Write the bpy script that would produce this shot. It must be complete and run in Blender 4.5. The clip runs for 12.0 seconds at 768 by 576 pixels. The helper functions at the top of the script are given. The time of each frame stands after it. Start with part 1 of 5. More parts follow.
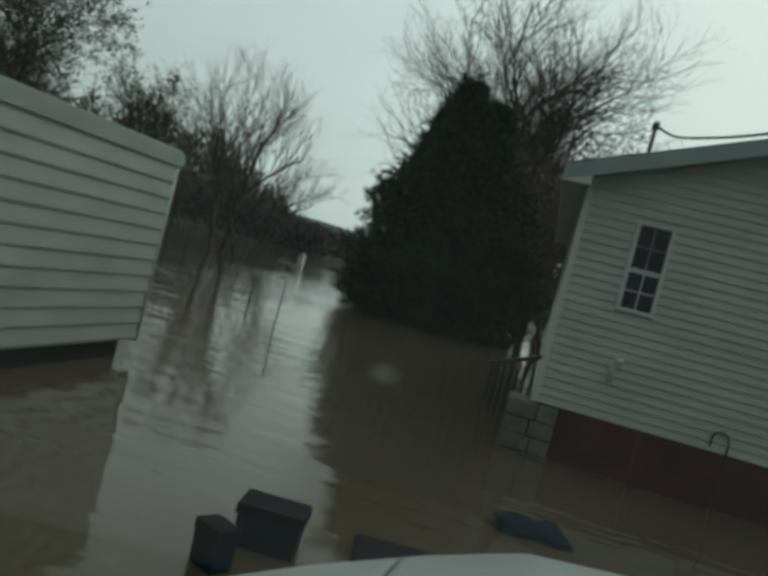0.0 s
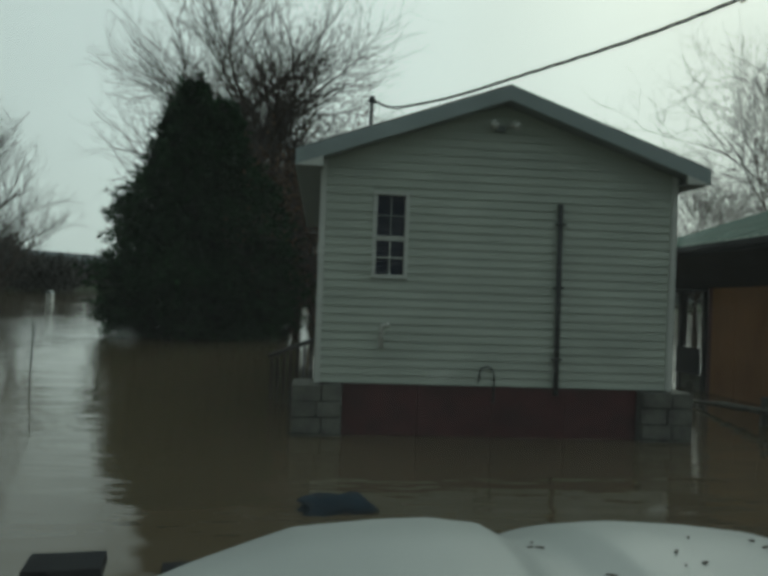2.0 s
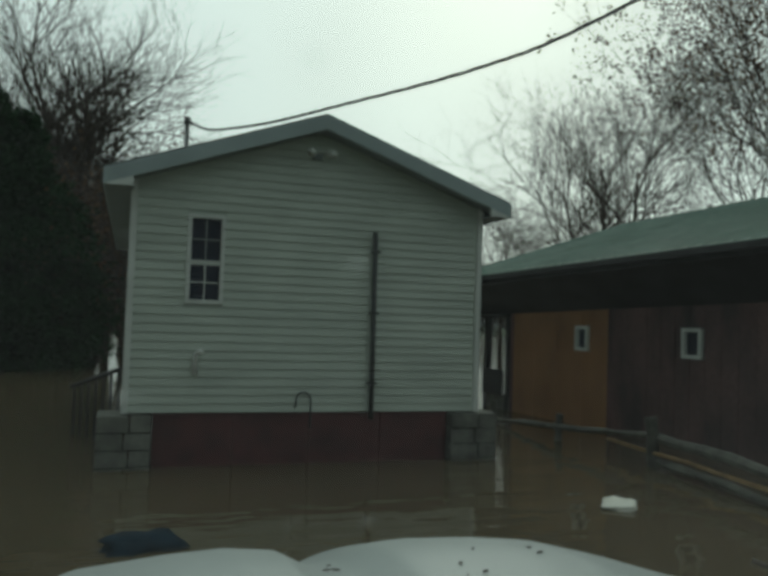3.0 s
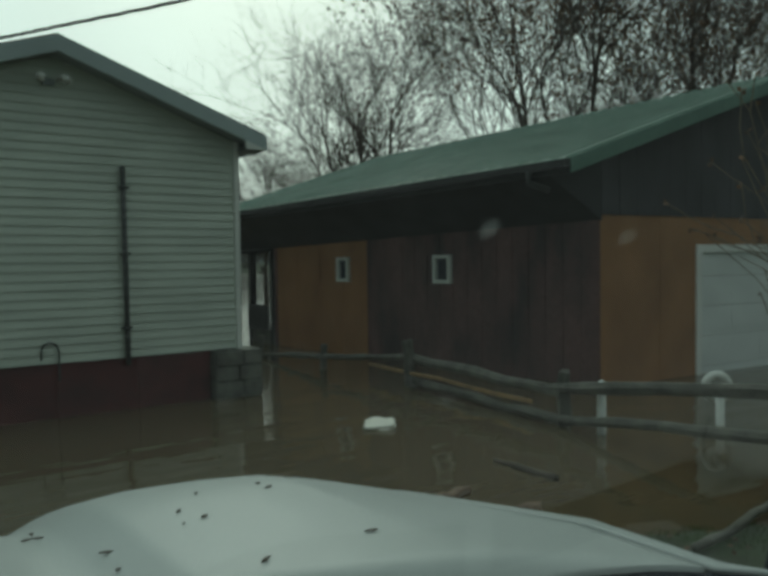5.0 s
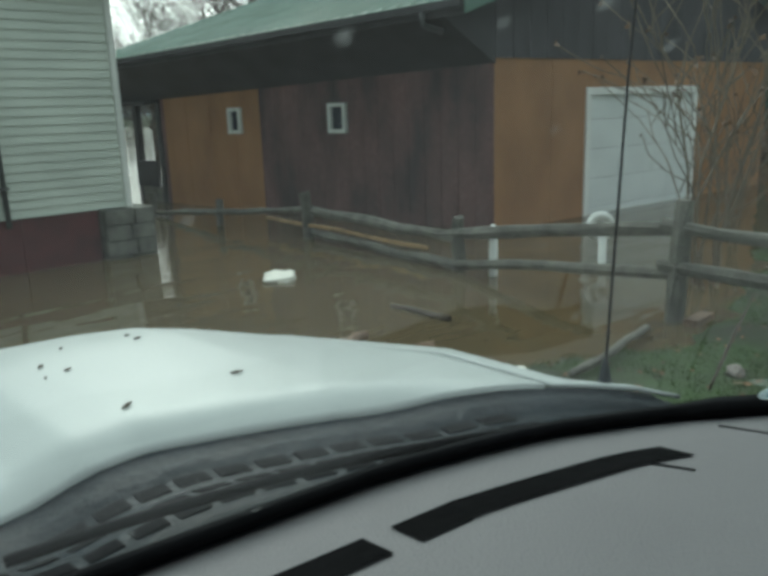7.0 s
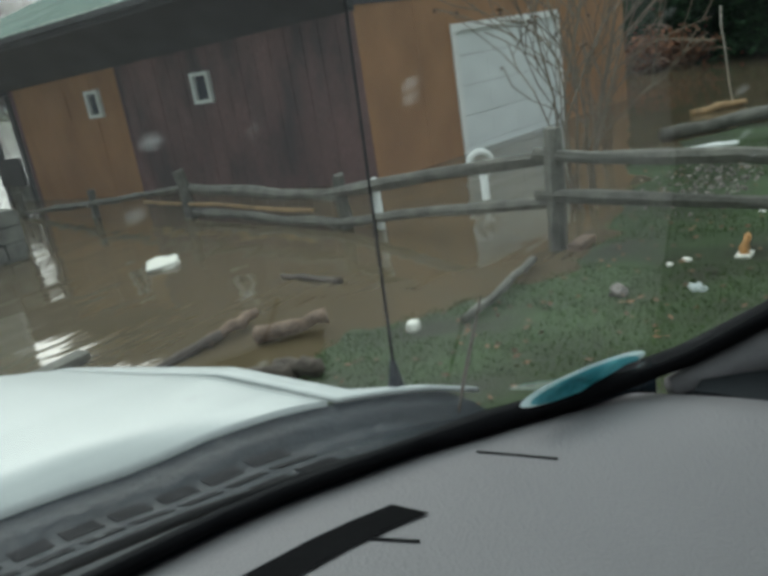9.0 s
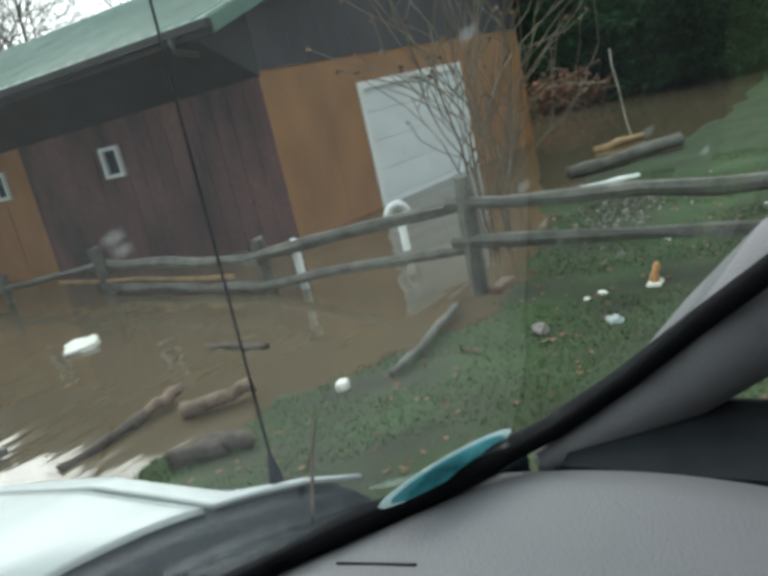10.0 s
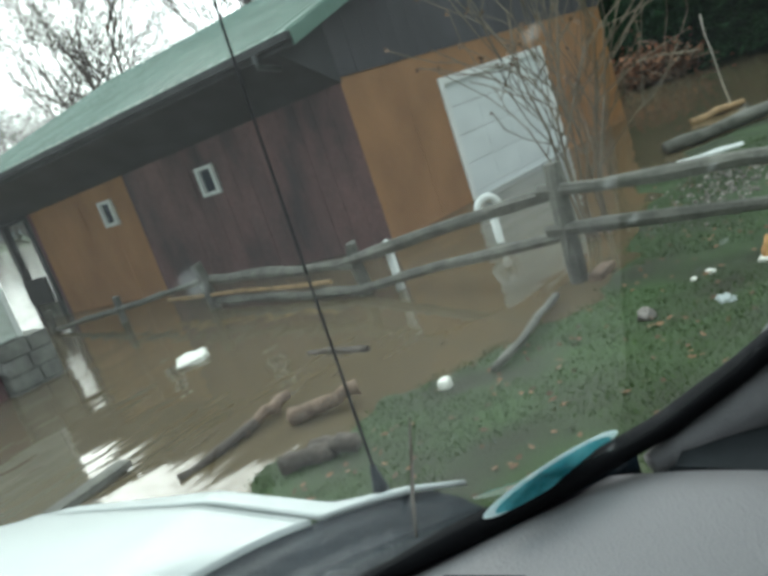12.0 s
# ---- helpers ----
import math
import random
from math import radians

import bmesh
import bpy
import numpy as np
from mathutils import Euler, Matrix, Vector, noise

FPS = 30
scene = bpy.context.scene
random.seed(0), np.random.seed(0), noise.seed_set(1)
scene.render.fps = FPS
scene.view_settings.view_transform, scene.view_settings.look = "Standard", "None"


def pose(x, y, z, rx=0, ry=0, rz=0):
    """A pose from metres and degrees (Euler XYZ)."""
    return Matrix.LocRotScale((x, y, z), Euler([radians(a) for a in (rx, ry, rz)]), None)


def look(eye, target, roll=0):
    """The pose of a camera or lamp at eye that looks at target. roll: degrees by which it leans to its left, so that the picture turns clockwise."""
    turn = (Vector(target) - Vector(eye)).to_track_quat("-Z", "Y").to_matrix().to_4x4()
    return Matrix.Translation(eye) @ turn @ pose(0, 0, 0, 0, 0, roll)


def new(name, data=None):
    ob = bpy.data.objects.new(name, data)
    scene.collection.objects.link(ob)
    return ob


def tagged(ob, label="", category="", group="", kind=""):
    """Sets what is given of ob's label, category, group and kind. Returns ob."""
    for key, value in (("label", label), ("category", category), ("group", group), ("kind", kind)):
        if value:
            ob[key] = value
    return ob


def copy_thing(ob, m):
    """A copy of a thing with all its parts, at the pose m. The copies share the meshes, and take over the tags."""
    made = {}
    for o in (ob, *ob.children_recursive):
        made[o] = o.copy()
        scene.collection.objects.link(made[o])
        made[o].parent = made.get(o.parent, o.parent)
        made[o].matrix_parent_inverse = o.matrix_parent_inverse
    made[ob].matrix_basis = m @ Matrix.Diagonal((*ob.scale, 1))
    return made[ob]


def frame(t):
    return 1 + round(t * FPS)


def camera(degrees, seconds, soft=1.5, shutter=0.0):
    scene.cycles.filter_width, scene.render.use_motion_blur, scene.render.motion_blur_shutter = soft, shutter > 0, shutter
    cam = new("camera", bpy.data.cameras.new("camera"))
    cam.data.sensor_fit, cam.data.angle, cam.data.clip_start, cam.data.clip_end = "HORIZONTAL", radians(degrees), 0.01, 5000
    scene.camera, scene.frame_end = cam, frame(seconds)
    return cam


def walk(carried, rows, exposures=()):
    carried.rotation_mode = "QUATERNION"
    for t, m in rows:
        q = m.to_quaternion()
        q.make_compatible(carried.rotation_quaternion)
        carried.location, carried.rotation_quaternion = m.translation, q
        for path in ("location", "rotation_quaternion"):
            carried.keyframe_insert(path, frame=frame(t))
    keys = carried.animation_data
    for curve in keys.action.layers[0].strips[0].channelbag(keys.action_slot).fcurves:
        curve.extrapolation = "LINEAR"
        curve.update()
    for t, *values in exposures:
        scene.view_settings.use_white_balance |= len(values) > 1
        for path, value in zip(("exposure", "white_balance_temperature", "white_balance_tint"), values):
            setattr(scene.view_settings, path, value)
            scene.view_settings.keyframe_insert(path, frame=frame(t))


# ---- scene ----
cam = camera(54.45, 12.0, soft=4.0)
# seconds, eye, yaw, pitch, roll
PATH = [
    (0.0, -0.001, 0.000, 1.800, 12.82, -1.95, -14.55),
    (0.5, -0.007, 0.003, 1.800, 9.77, -0.93, -13.57),
    (1.0, 0.019, 0.006, 1.796, 8.39, -2.22, -9.99),
    (1.5, 0.069, -0.010, 1.803, 0.52, -2.03, -4.49),
    (2.0, 0.106, -0.025, 1.806, -5.03, 0.17, -2.09),
    (2.5, 0.126, -0.046, 1.812, -14.29, 2.02, -2.36),
    (3.0, 0.141, -0.039, 1.806, -18.78, 2.62, -1.93),
    (3.2, 0.154, -0.032, 1.810, -19.70, 1.54, -1.24),
    (4.8, 0.258, 0.007, 1.794, -31.27, -1.68, 0.68),
    (5.0, 0.253, 0.004, 1.792, -36.51, -2.11, 0.76),
    (5.5, 0.223, -0.029, 1.791, -42.87, -4.51, -1.29),
    (6.0, 0.215, -0.046, 1.792, -44.27, -4.60, -1.18),
    (6.5, 0.257, -0.040, 1.786, -39.64, -13.02, 2.65),
    (7.0, 0.300, -0.030, 1.777, -44.20, -13.60, 1.90),
    (7.2, 0.332, -0.033, 1.774, -47.27, -13.99, 2.54),
    (8.8, 0.516, -0.052, 1.774, -52.36, -16.72, 7.49),
    (9.0, 0.532, -0.061, 1.783, -53.30, -17.81, 8.72),
    (9.5, 0.569, -0.071, 1.788, -54.64, -14.71, 11.11),
    (10.0, 0.599, -0.104, 1.796, -59.83, -14.96, 12.55),
    (10.5, 0.601, -0.110, 1.801, -59.25, -14.73, 13.99),
    (11.0, 0.596, -0.113, 1.807, -52.90, -12.85, 17.75),
    (11.5, 0.608, -0.108, 1.804, -52.71, -13.43, 18.37),
    (12.0, 0.612, -0.105, 1.800, -53.47, -13.48, 18.39),
]
walk(cam, [(t, pose(x, y, z, 90 + pitch, roll, yaw)) for t, x, y, z, yaw, pitch, roll in PATH],
     exposures=[(0.0, -0.68, 6250, -2), (0.5, -0.75, 6250, -2), (1.5, -0.75, 6250, -3), (3.0, -0.6, 6250, -4), (4.8, -0.7, 6200, -10), (5.5, 0.2, 6150, -8), (6.0, 0.27, 6130, -8), (6.5, 0.7, 6100, -5), (9.0, 0.96, 6180, 5), (10.0, 1.3, 6120, 6), (10.5, 1.42, 6100, 7), (12.0, 1.42, 6100, 3)])

# ---- small tools ----
def mat(name, col, rough=0.7, metal=0.0, var=0.25, scale=6.0, fine=60.0, bump=0.15, spec=0.5, tint=None, island=0.0, stretch=(1, 1, 1)):
    """A procedural surface: base colour with broad stains and fine grain, and relief from the same noise."""
    m = bpy.data.materials.new(name)
    m.use_nodes = True
    nt = m.node_tree
    n, l = nt.nodes, nt.links
    b = n["Principled BSDF"]
    b.inputs["Roughness"].default_value = rough
    b.inputs["Metallic"].default_value = metal
    b.inputs["Specular IOR Level"].default_value = spec
    tc = n.new("ShaderNodeTexCoord")
    mp = n.new("ShaderNodeMapping")
    mp.inputs["Scale"].default_value = stretch
    l.new(tc.outputs["Object"], mp.inputs["Vector"])
    big = n.new("ShaderNodeTexNoise")
    big.inputs["Scale"].default_value = scale
    big.inputs["Detail"].default_value = 5
    small = n.new("ShaderNodeTexNoise")
    small.inputs["Scale"].default_value = fine
    small.inputs["Detail"].default_value = 3
    for t in (big, small):
        l.new(mp.outputs["Vector"], t.inputs["Vector"])
    mix = n.new("ShaderNodeMix")
    mix.data_type = "RGBA"
    mix.inputs["A"].default_value = (*[c * (1 - var) for c in col], 1)
    mix.inputs["B"].default_value = (*(tint or [min(1, c * (1 + var)) for c in col]), 1)
    ramp = n.new("ShaderNodeMapRange")
    ramp.inputs["From Min"].default_value, ramp.inputs["From Max"].default_value = 0.3, 0.7
    l.new(big.outputs["Fac"], ramp.inputs["Value"])
    l.new(ramp.outputs["Result"], mix.inputs["Factor"])
    hsv = n.new("ShaderNodeHueSaturation")
    val = n.new("ShaderNodeMapRange")
    val.inputs["From Min"].default_value, val.inputs["From Max"].default_value = 0.25, 0.75
    val.inputs["To Min"].default_value, val.inputs["To Max"].default_value = 1 - var * 0.6, 1 + var * 0.6
    l.new(small.outputs["Fac"], val.inputs["Value"])
    last = val.outputs["Result"]
    if island:
        geo = n.new("ShaderNodeNewGeometry")
        info = n.new("ShaderNodeObjectInfo")
        add = n.new("ShaderNodeMath")
        add.operation = "ADD"
        l.new(geo.outputs["Random Per Island"], add.inputs[0])
        l.new(info.outputs["Random"], add.inputs[1])
        fr = n.new("ShaderNodeMath")
        fr.operation = "FRACT"
        l.new(add.outputs[0], fr.inputs[0])
        mr = n.new("ShaderNodeMapRange")
        mr.inputs["To Min"].default_value, mr.inputs["To Max"].default_value = 1 - island, 1 + island
        l.new(fr.outputs[0], mr.inputs["Value"])
        mul = n.new("ShaderNodeMath")
        mul.operation = "MULTIPLY"
        l.new(last, mul.inputs[0])
        l.new(mr.outputs["Result"], mul.inputs[1])
        last = mul.outputs[0]
    l.new(last, hsv.inputs["Value"])
    l.new(mix.outputs["Result"], hsv.inputs["Color"])
    l.new(hsv.outputs["Color"], b.inputs["Base Color"])
    if bump:
        bp = n.new("ShaderNodeBump")
        bp.inputs["Strength"].default_value = bump
        bp.inputs["Distance"].default_value = 0.02
        l.new(small.outputs["Fac"], bp.inputs["Height"])
        l.new(bp.outputs["Normal"], b.inputs["Normal"])
    return m


def box(bm, x0, x1, y0, y1, z0, z1, bevel=0.0):
    vs = [bm.verts.new((x, y, z)) for z in (z0, z1) for x, y in ((x0, y0), (x1, y0), (x1, y1), (x0, y1))]
    faces = [bm.faces.new([vs[i] for i in f]) for f in ((3, 2, 1, 0), (4, 5, 6, 7), (0, 1, 5, 4), (1, 2, 6, 5), (2, 3, 7, 6), (3, 0, 4, 7))]
    if bevel:
        es = list({e for f in faces for e in f.edges})
        bmesh.ops.bevel(bm, geom=es, offset=bevel, segments=2, affect="EDGES")
    return vs


def prism(bm, low, high):
    """A solid between two rings of the same number of points."""
    a = [bm.verts.new(p) for p in low]
    b = [bm.verts.new(p) for p in high]
    k = len(a)
    bm.faces.new(a[::-1])
    bm.faces.new(b)
    for i in range(k):
        j = (i + 1) % k
        bm.faces.new((a[i], a[j], b[j], b[i]))


def tube(bm, pts, radii, n=8, cap=True):
    """A round bar along a line of points."""
    pts = [Vector(p) for p in pts]
    if not isinstance(radii, (list, tuple)):
        radii = [radii] * len(pts)
    rings = []
    side = None
    for i, p in enumerate(pts):
        d = (pts[min(i + 1, len(pts) - 1)] - pts[max(i - 1, 0)]).normalized()
        if side is None:
            side = d.orthogonal().normalized()
        side = (side - d * side.dot(d)).normalized()
        up = d.cross(side)
        rings.append([bm.verts.new(p + radii[i] * (math.cos(2 * math.pi * k / n) * side + math.sin(2 * math.pi * k / n) * up)) for k in range(n)])
    for a, b in zip(rings, rings[1:]):
        for k in range(n):
            bm.faces.new((a[k], a[(k + 1) % n], b[(k + 1) % n], b[k]))
    if cap:
        bm.faces.new(rings[0][::-1])
        bm.faces.new(rings[-1])
    return rings


def mesh_of(bm, name, material, smooth=False):
    bmesh.ops.recalc_face_normals(bm, faces=bm.faces)
    me = bpy.data.meshes.new(name)
    bm.to_mesh(me)
    bm.free()
    if material:
        me.materials.append(material)
    if smooth:
        for p in me.polygons:
            p.use_smooth = True
    return me


def part(name, bm, material, parent, label="", smooth=False):
    """Links a bmesh, in world metres, as one mesh under a thing or a part."""
    ob = new(name, mesh_of(bm, name, material, smooth) if isinstance(bm, bmesh.types.BMesh) else bm)
    ob.parent = parent
    if parent.type == "EMPTY":
        ob.matrix_parent_inverse = parent.matrix_basis.inverted()
    return tagged(ob, label)


def solo(name, bm, material, label, category, group="", kind="", smooth=False):
    """A thing of one mesh, in world metres; its origin goes to its base."""
    me = mesh_of(bm, name, material, smooth)
    co = np.empty(len(me.vertices) * 3)
    me.vertices.foreach_get("co", co)
    co = co.reshape(-1, 3)
    base = Vector(((co[:, 0].min() + co[:, 0].max()) / 2, (co[:, 1].min() + co[:, 1].max()) / 2, co[:, 2].min()))
    me.transform(Matrix.Translation(-base))
    ob = new(name, me)
    ob.location = base
    return tagged(ob, label, category, group, kind)


def thing(name, x, y, z, label, category, group="", kind=""):
    ob = new(name)
    ob.matrix_basis = Matrix.Translation((x, y, z))
    ob.empty_display_size = 0.2
    return tagged(ob, label, category, group, kind)


def raw(name, verts, faces, material, smooth=False):
    me = bpy.data.meshes.new(name)
    me.from_pydata(verts, [], faces)
    me.materials.append(material)
    if smooth:
        for p in me.polygons:
            p.use_smooth = True
    return me


def ease(a, b, t):
    t = min(1, max(0, (t - a) / (b - a)))
    return t * t * (3 - 2 * t)


def interp(x, xs, ys):
    return float(np.interp(x, xs, ys))


# ---- world and light ----
world = bpy.data.worlds.new("overcast")
scene.world = world
world.use_nodes = True
wn, wl = world.node_tree.nodes, world.node_tree.links
sky = wn.new("ShaderNodeTexSky")
sky.sky_type = "NISHITA"
sky.sun_disc = False
sky.sun_elevation, sky.sun_rotation = radians(31), radians(28)
sky.air_density, sky.dust_density = 1.0, 5.0
cloud = wn.new("ShaderNodeTexNoise")
cloud.inputs["Scale"].default_value = 1.6
cloud.inputs["Detail"].default_value = 4
wtc = wn.new("ShaderNodeTexCoord")
wl.new(wtc.outputs["Generated"], cloud.inputs["Vector"])
# thin cloud: brightest round the hidden sun, dullest away from it
dot = wn.new("ShaderNodeVectorMath")
dot.operation = "DOT_PRODUCT"
dot.inputs[1].default_value = (0.42, 0.78, 0.46)
wl.new(wtc.outputs["Generated"], dot.inputs[0])
glow = wn.new("ShaderNodeMapRange")
glow.interpolation_type = "SMOOTHSTEP"
glow.inputs["From Min"].default_value, glow.inputs["From Max"].default_value = -0.7, 0.95
glow.inputs["To Min"].default_value, glow.inputs["To Max"].default_value = 0.21, 0.93
wl.new(dot.outputs["Value"], glow.inputs["Value"])
wave = wn.new("ShaderNodeMapRange")
wave.inputs["From Min"].default_value, wave.inputs["From Max"].default_value = 0.3, 0.7
wave.inputs["To Min"].default_value, wave.inputs["To Max"].default_value = 0.86, 1.12
wl.new(cloud.outputs["Fac"], wave.inputs["Value"])
amount = wn.new("ShaderNodeMath")
amount.operation = "MULTIPLY"
wl.new(glow.outputs["Result"], amount.inputs[0])
wl.new(wave.outputs["Result"], amount.inputs[1])
white = wn.new("ShaderNodeMix")
white.data_type = "RGBA"
white.blend_type = "MULTIPLY"
white.inputs["Factor"].default_value = 1
white.inputs["A"].default_value = (9.6, 10.2, 10.1, 1)
wl.new(amount.outputs[0], white.inputs["B"])
grey = wn.new("ShaderNodeMix")
grey.data_type = "RGBA"
grey.inputs["Factor"].default_value = 0.92
wl.new(sky.outputs["Color"], grey.inputs["A"])
wl.new(white.outputs["Result"], grey.inputs["B"])
wl.new(grey.outputs["Result"], wn["Background"].inputs["Color"])
wn["Background"].inputs["Strength"].default_value = 0.13

sun = new("sun", bpy.data.lights.new("sun", "SUN"))
sun.data.energy, sun.data.angle, sun.data.color = 0.5, radians(35), (1, 0.97, 0.92)
sun.matrix_basis = look((0, 0, 0), (-0.42, -0.78, -0.6))

# ---- materials ----
M_SIDING = mat("vinyl_siding", (0.52, 0.565, 0.505), 0.55, var=0.10, scale=1.2, fine=25, bump=0.05, stretch=(1, 1, 3))
M_TRIM = mat("white_trim", (0.68, 0.70, 0.67), 0.5, var=0.08, scale=3, fine=40, bump=0.05)
M_FASCIA = mat("fascia_metal", (0.36, 0.42, 0.43), 0.45, var=0.1, scale=2, fine=30, bump=0.04)
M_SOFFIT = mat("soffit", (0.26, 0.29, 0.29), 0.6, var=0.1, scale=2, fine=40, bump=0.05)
M_SHINGLE = mat("shingles", (0.16, 0.16, 0.16), 0.9, var=0.3, scale=4, fine=120, bump=0.4)
M_SKIRT = mat("red_skirting", (0.085, 0.018, 0.020), 0.6, var=0.3, scale=2.5, fine=40, bump=0.1)
M_BLOCK = mat("concrete_block", (0.15, 0.15, 0.13), 0.9, var=0.35, scale=5, fine=60, bump=0.5)
M_DARKGLASS = mat("window_glass", (0.012, 0.018, 0.035), 0.10, spec=0.25, var=0.2, scale=3, fine=30, bump=0.01)
M_DARKPIPE = mat("dark_pipe", (0.05, 0.055, 0.055), 0.5, var=0.3, scale=6, fine=50, bump=0.1)
M_WHITEPVC = mat("white_pvc", (0.72, 0.73, 0.70), 0.4, var=0.12, scale=6, fine=50, bump=0.05)
M_MAROON = mat("maroon_boards", (0.100, 0.062, 0.066), 0.75, var=0.45, scale=1.5, fine=30, bump=0.25, tint=(0.175, 0.085, 0.078), stretch=(1, 1, 0.5))
M_TAN = mat("tan_panel", (0.315, 0.152, 0.058), 0.7, var=0.16, scale=1.6, fine=45, bump=0.12, stretch=(1, 1, 0.6))
M_SLATE = mat("slate_painted_boards", (0.046, 0.042, 0.048), 0.75, var=0.35, scale=1.5, fine=30, bump=0.25, stretch=(1, 1, 0.5))
M_DARKBEAM = mat("dark_painted_wood", (0.028, 0.028, 0.030), 0.7, var=0.35, scale=2, fine=35, bump=0.2)
M_GREENROOF = mat("green_roof_metal", (0.085, 0.175, 0.13), 0.42, var=0.16, scale=1.4, fine=20, bump=0.04, tint=(0.13, 0.23, 0.18))
M_FRAMEWHITE = mat("white_gloss_paint", (0.88, 0.88, 0.86), 0.4, var=0.05, scale=3, fine=40, bump=0.03)
M_GARAGE = mat("white_garage_door", (0.80, 0.83, 0.83), 0.45, var=0.07, scale=2, fine=30, bump=0.05)
M_TRAILER = mat("trailer_aluminium", (0.37, 0.41, 0.355), 0.42, var=0.13, scale=1.4, fine=25, bump=0.05, stretch=(1, 1, 3))
M_WOODGREY = mat("weathered_wood", (0.13, 0.125, 0.105), 0.9, var=0.4, scale=5, fine=45, bump=0.6, island=0.15)
M_FRESHWOOD = mat("split_wood", (0.40, 0.26, 0.13), 0.8, var=0.3, scale=6, fine=50, bump=0.4)
M_BARK = mat("bark", (0.085, 0.068, 0.055), 0.95, var=0.4, scale=3, fine=30, bump=0.7)
M_LOG = mat("log_bark", (0.18, 0.122, 0.085), 0.9, var=0.45, scale=6, fine=50, bump=0.7)
M_TWIG = mat("twigs", (0.105, 0.088, 0.078), 0.95, var=0.3, scale=1, fine=20, bump=0.0)
M_SHRUB = mat("shrub_twigs", (0.17, 0.135, 0.095), 0.9, var=0.35, scale=3, fine=40, bump=0.2)
M_PINE = mat("evergreen_needles", (0.026, 0.062, 0.026), 0.85, spec=0.15, var=0.5, scale=1.5, fine=20, bump=0.0, island=0.5)
M_DEADLEAF = mat("dead_leaves", (0.145, 0.083, 0.045), 0.85, var=0.4, scale=1.5, fine=20, bump=0.0, island=0.5)
M_RUST = mat("rust_brown_leaves", (0.20, 0.088, 0.045), 0.85, var=0.4, scale=1.5, fine=20, bump=0.0, island=0.5)
M_PALEBARK = mat("pale_bark", (0.42, 0.39, 0.32), 0.85, var=0.25, scale=6, fine=50, bump=0.2)
M_OLIVE = mat("olive_leaves", (0.060, 0.075, 0.030), 0.8, var=0.4, scale=1.5, fine=20, bump=0.0, island=0.5)
M_FARWOOD = mat("far_wood_twigs", (0.085, 0.085, 0.076), 1.0, var=0.35, scale=0.05, fine=0.6, bump=0.0, island=0.4)
# distance haze is painted into the hill's blue-grey colour
M_FARHILL = mat("far_hill_haze_tint", (0.075, 0.095, 0.105), 1.0, var=0.25, scale=0.05, fine=0.6, bump=0.0, island=0.3)
M_FOAM = mat("white_foam", (0.80, 0.78, 0.70), 0.8, var=0.1, scale=8, fine=90, bump=0.3)
M_HOOD = mat("white_car_paint", (0.37, 0.395, 0.39), 0.38, var=0.04, scale=3, fine=25, bump=0.01)
M_COWL = mat("cowl_plastic", (0.004, 0.008, 0.012), 0.45, spec=0.14, var=0.35, scale=8, fine=60, bump=0.2)
M_SEAL = mat("rubber_seal", (0.004, 0.004, 0.005), 0.8, spec=0.1, var=0.2, scale=8, fine=80, bump=0.1)
M_DASH = mat("grey_dashboard", (0.128, 0.123, 0.128), 0.62, var=0.08, scale=4, fine=420, bump=0.25)
M_VENT = mat("black_vent", (0.008, 0.008, 0.009), 0.9, spec=0.1, var=0.2, scale=8, fine=60, bump=0.1)
M_TEAL = mat("teal_sticker", (0.04, 0.46, 0.56), 0.35, var=0.3, scale=40, fine=300, bump=0.05, tint=(0.20, 0.66, 0.72))
M_STICKEREDGE = mat("sticker_white_edge", (0.75, 0.85, 0.86), 0.4, var=0.1, scale=20, fine=200, bump=0.02)
M_HEADLINER = mat("headliner", (0.30, 0.30, 0.30), 0.9, var=0.1, scale=4, fine=200, bump=0.2)
M_BLUE = mat("blue_plastic", (0.010, 0.026, 0.040), 0.9, spec=0.15, var=0.35, scale=5, fine=40, bump=0.1)
M_BLACKPLASTIC = mat("black_plastic", (0.014, 0.016, 0.018), 0.9, spec=0.15, var=0.3, scale=5, fine=40, bump=0.1)
M_ORANGE = mat("faded_orange", (0.52, 0.27, 0.10), 0.7, var=0.25, scale=20, fine=90, bump=0.1)
M_PLASTICBAG = mat("dull_plastic_bag", (0.34, 0.38, 0.37), 0.45, var=0.3, scale=14, fine=60, bump=0.3)
M_CABLE = mat("cable", (0.045, 0.045, 0.045), 0.7, var=0.2, scale=4, fine=30, bump=0.05)
M_STONE = mat("wet_gravel", (0.22, 0.19, 0.17), 0.7, var=0.4, scale=9, fine=60, bump=0.5, island=0.4)

# ---- ground ----
SHORE_X = (-60, -3, 0, 1.4, 2.2, 3.0, 3.9, 4.7, 5.6, 6.6, 8, 9.5, 11, 12.2, 16, 24, 60)
SHORE_Y = (-30, -1.5, 1.0, 2.6, 3.25, 3.5, 3.15, 2.65, 2.4, 2.45, 2.7, 3.1, 3.0, 2.2, 1.7, 1.6, 2.0)


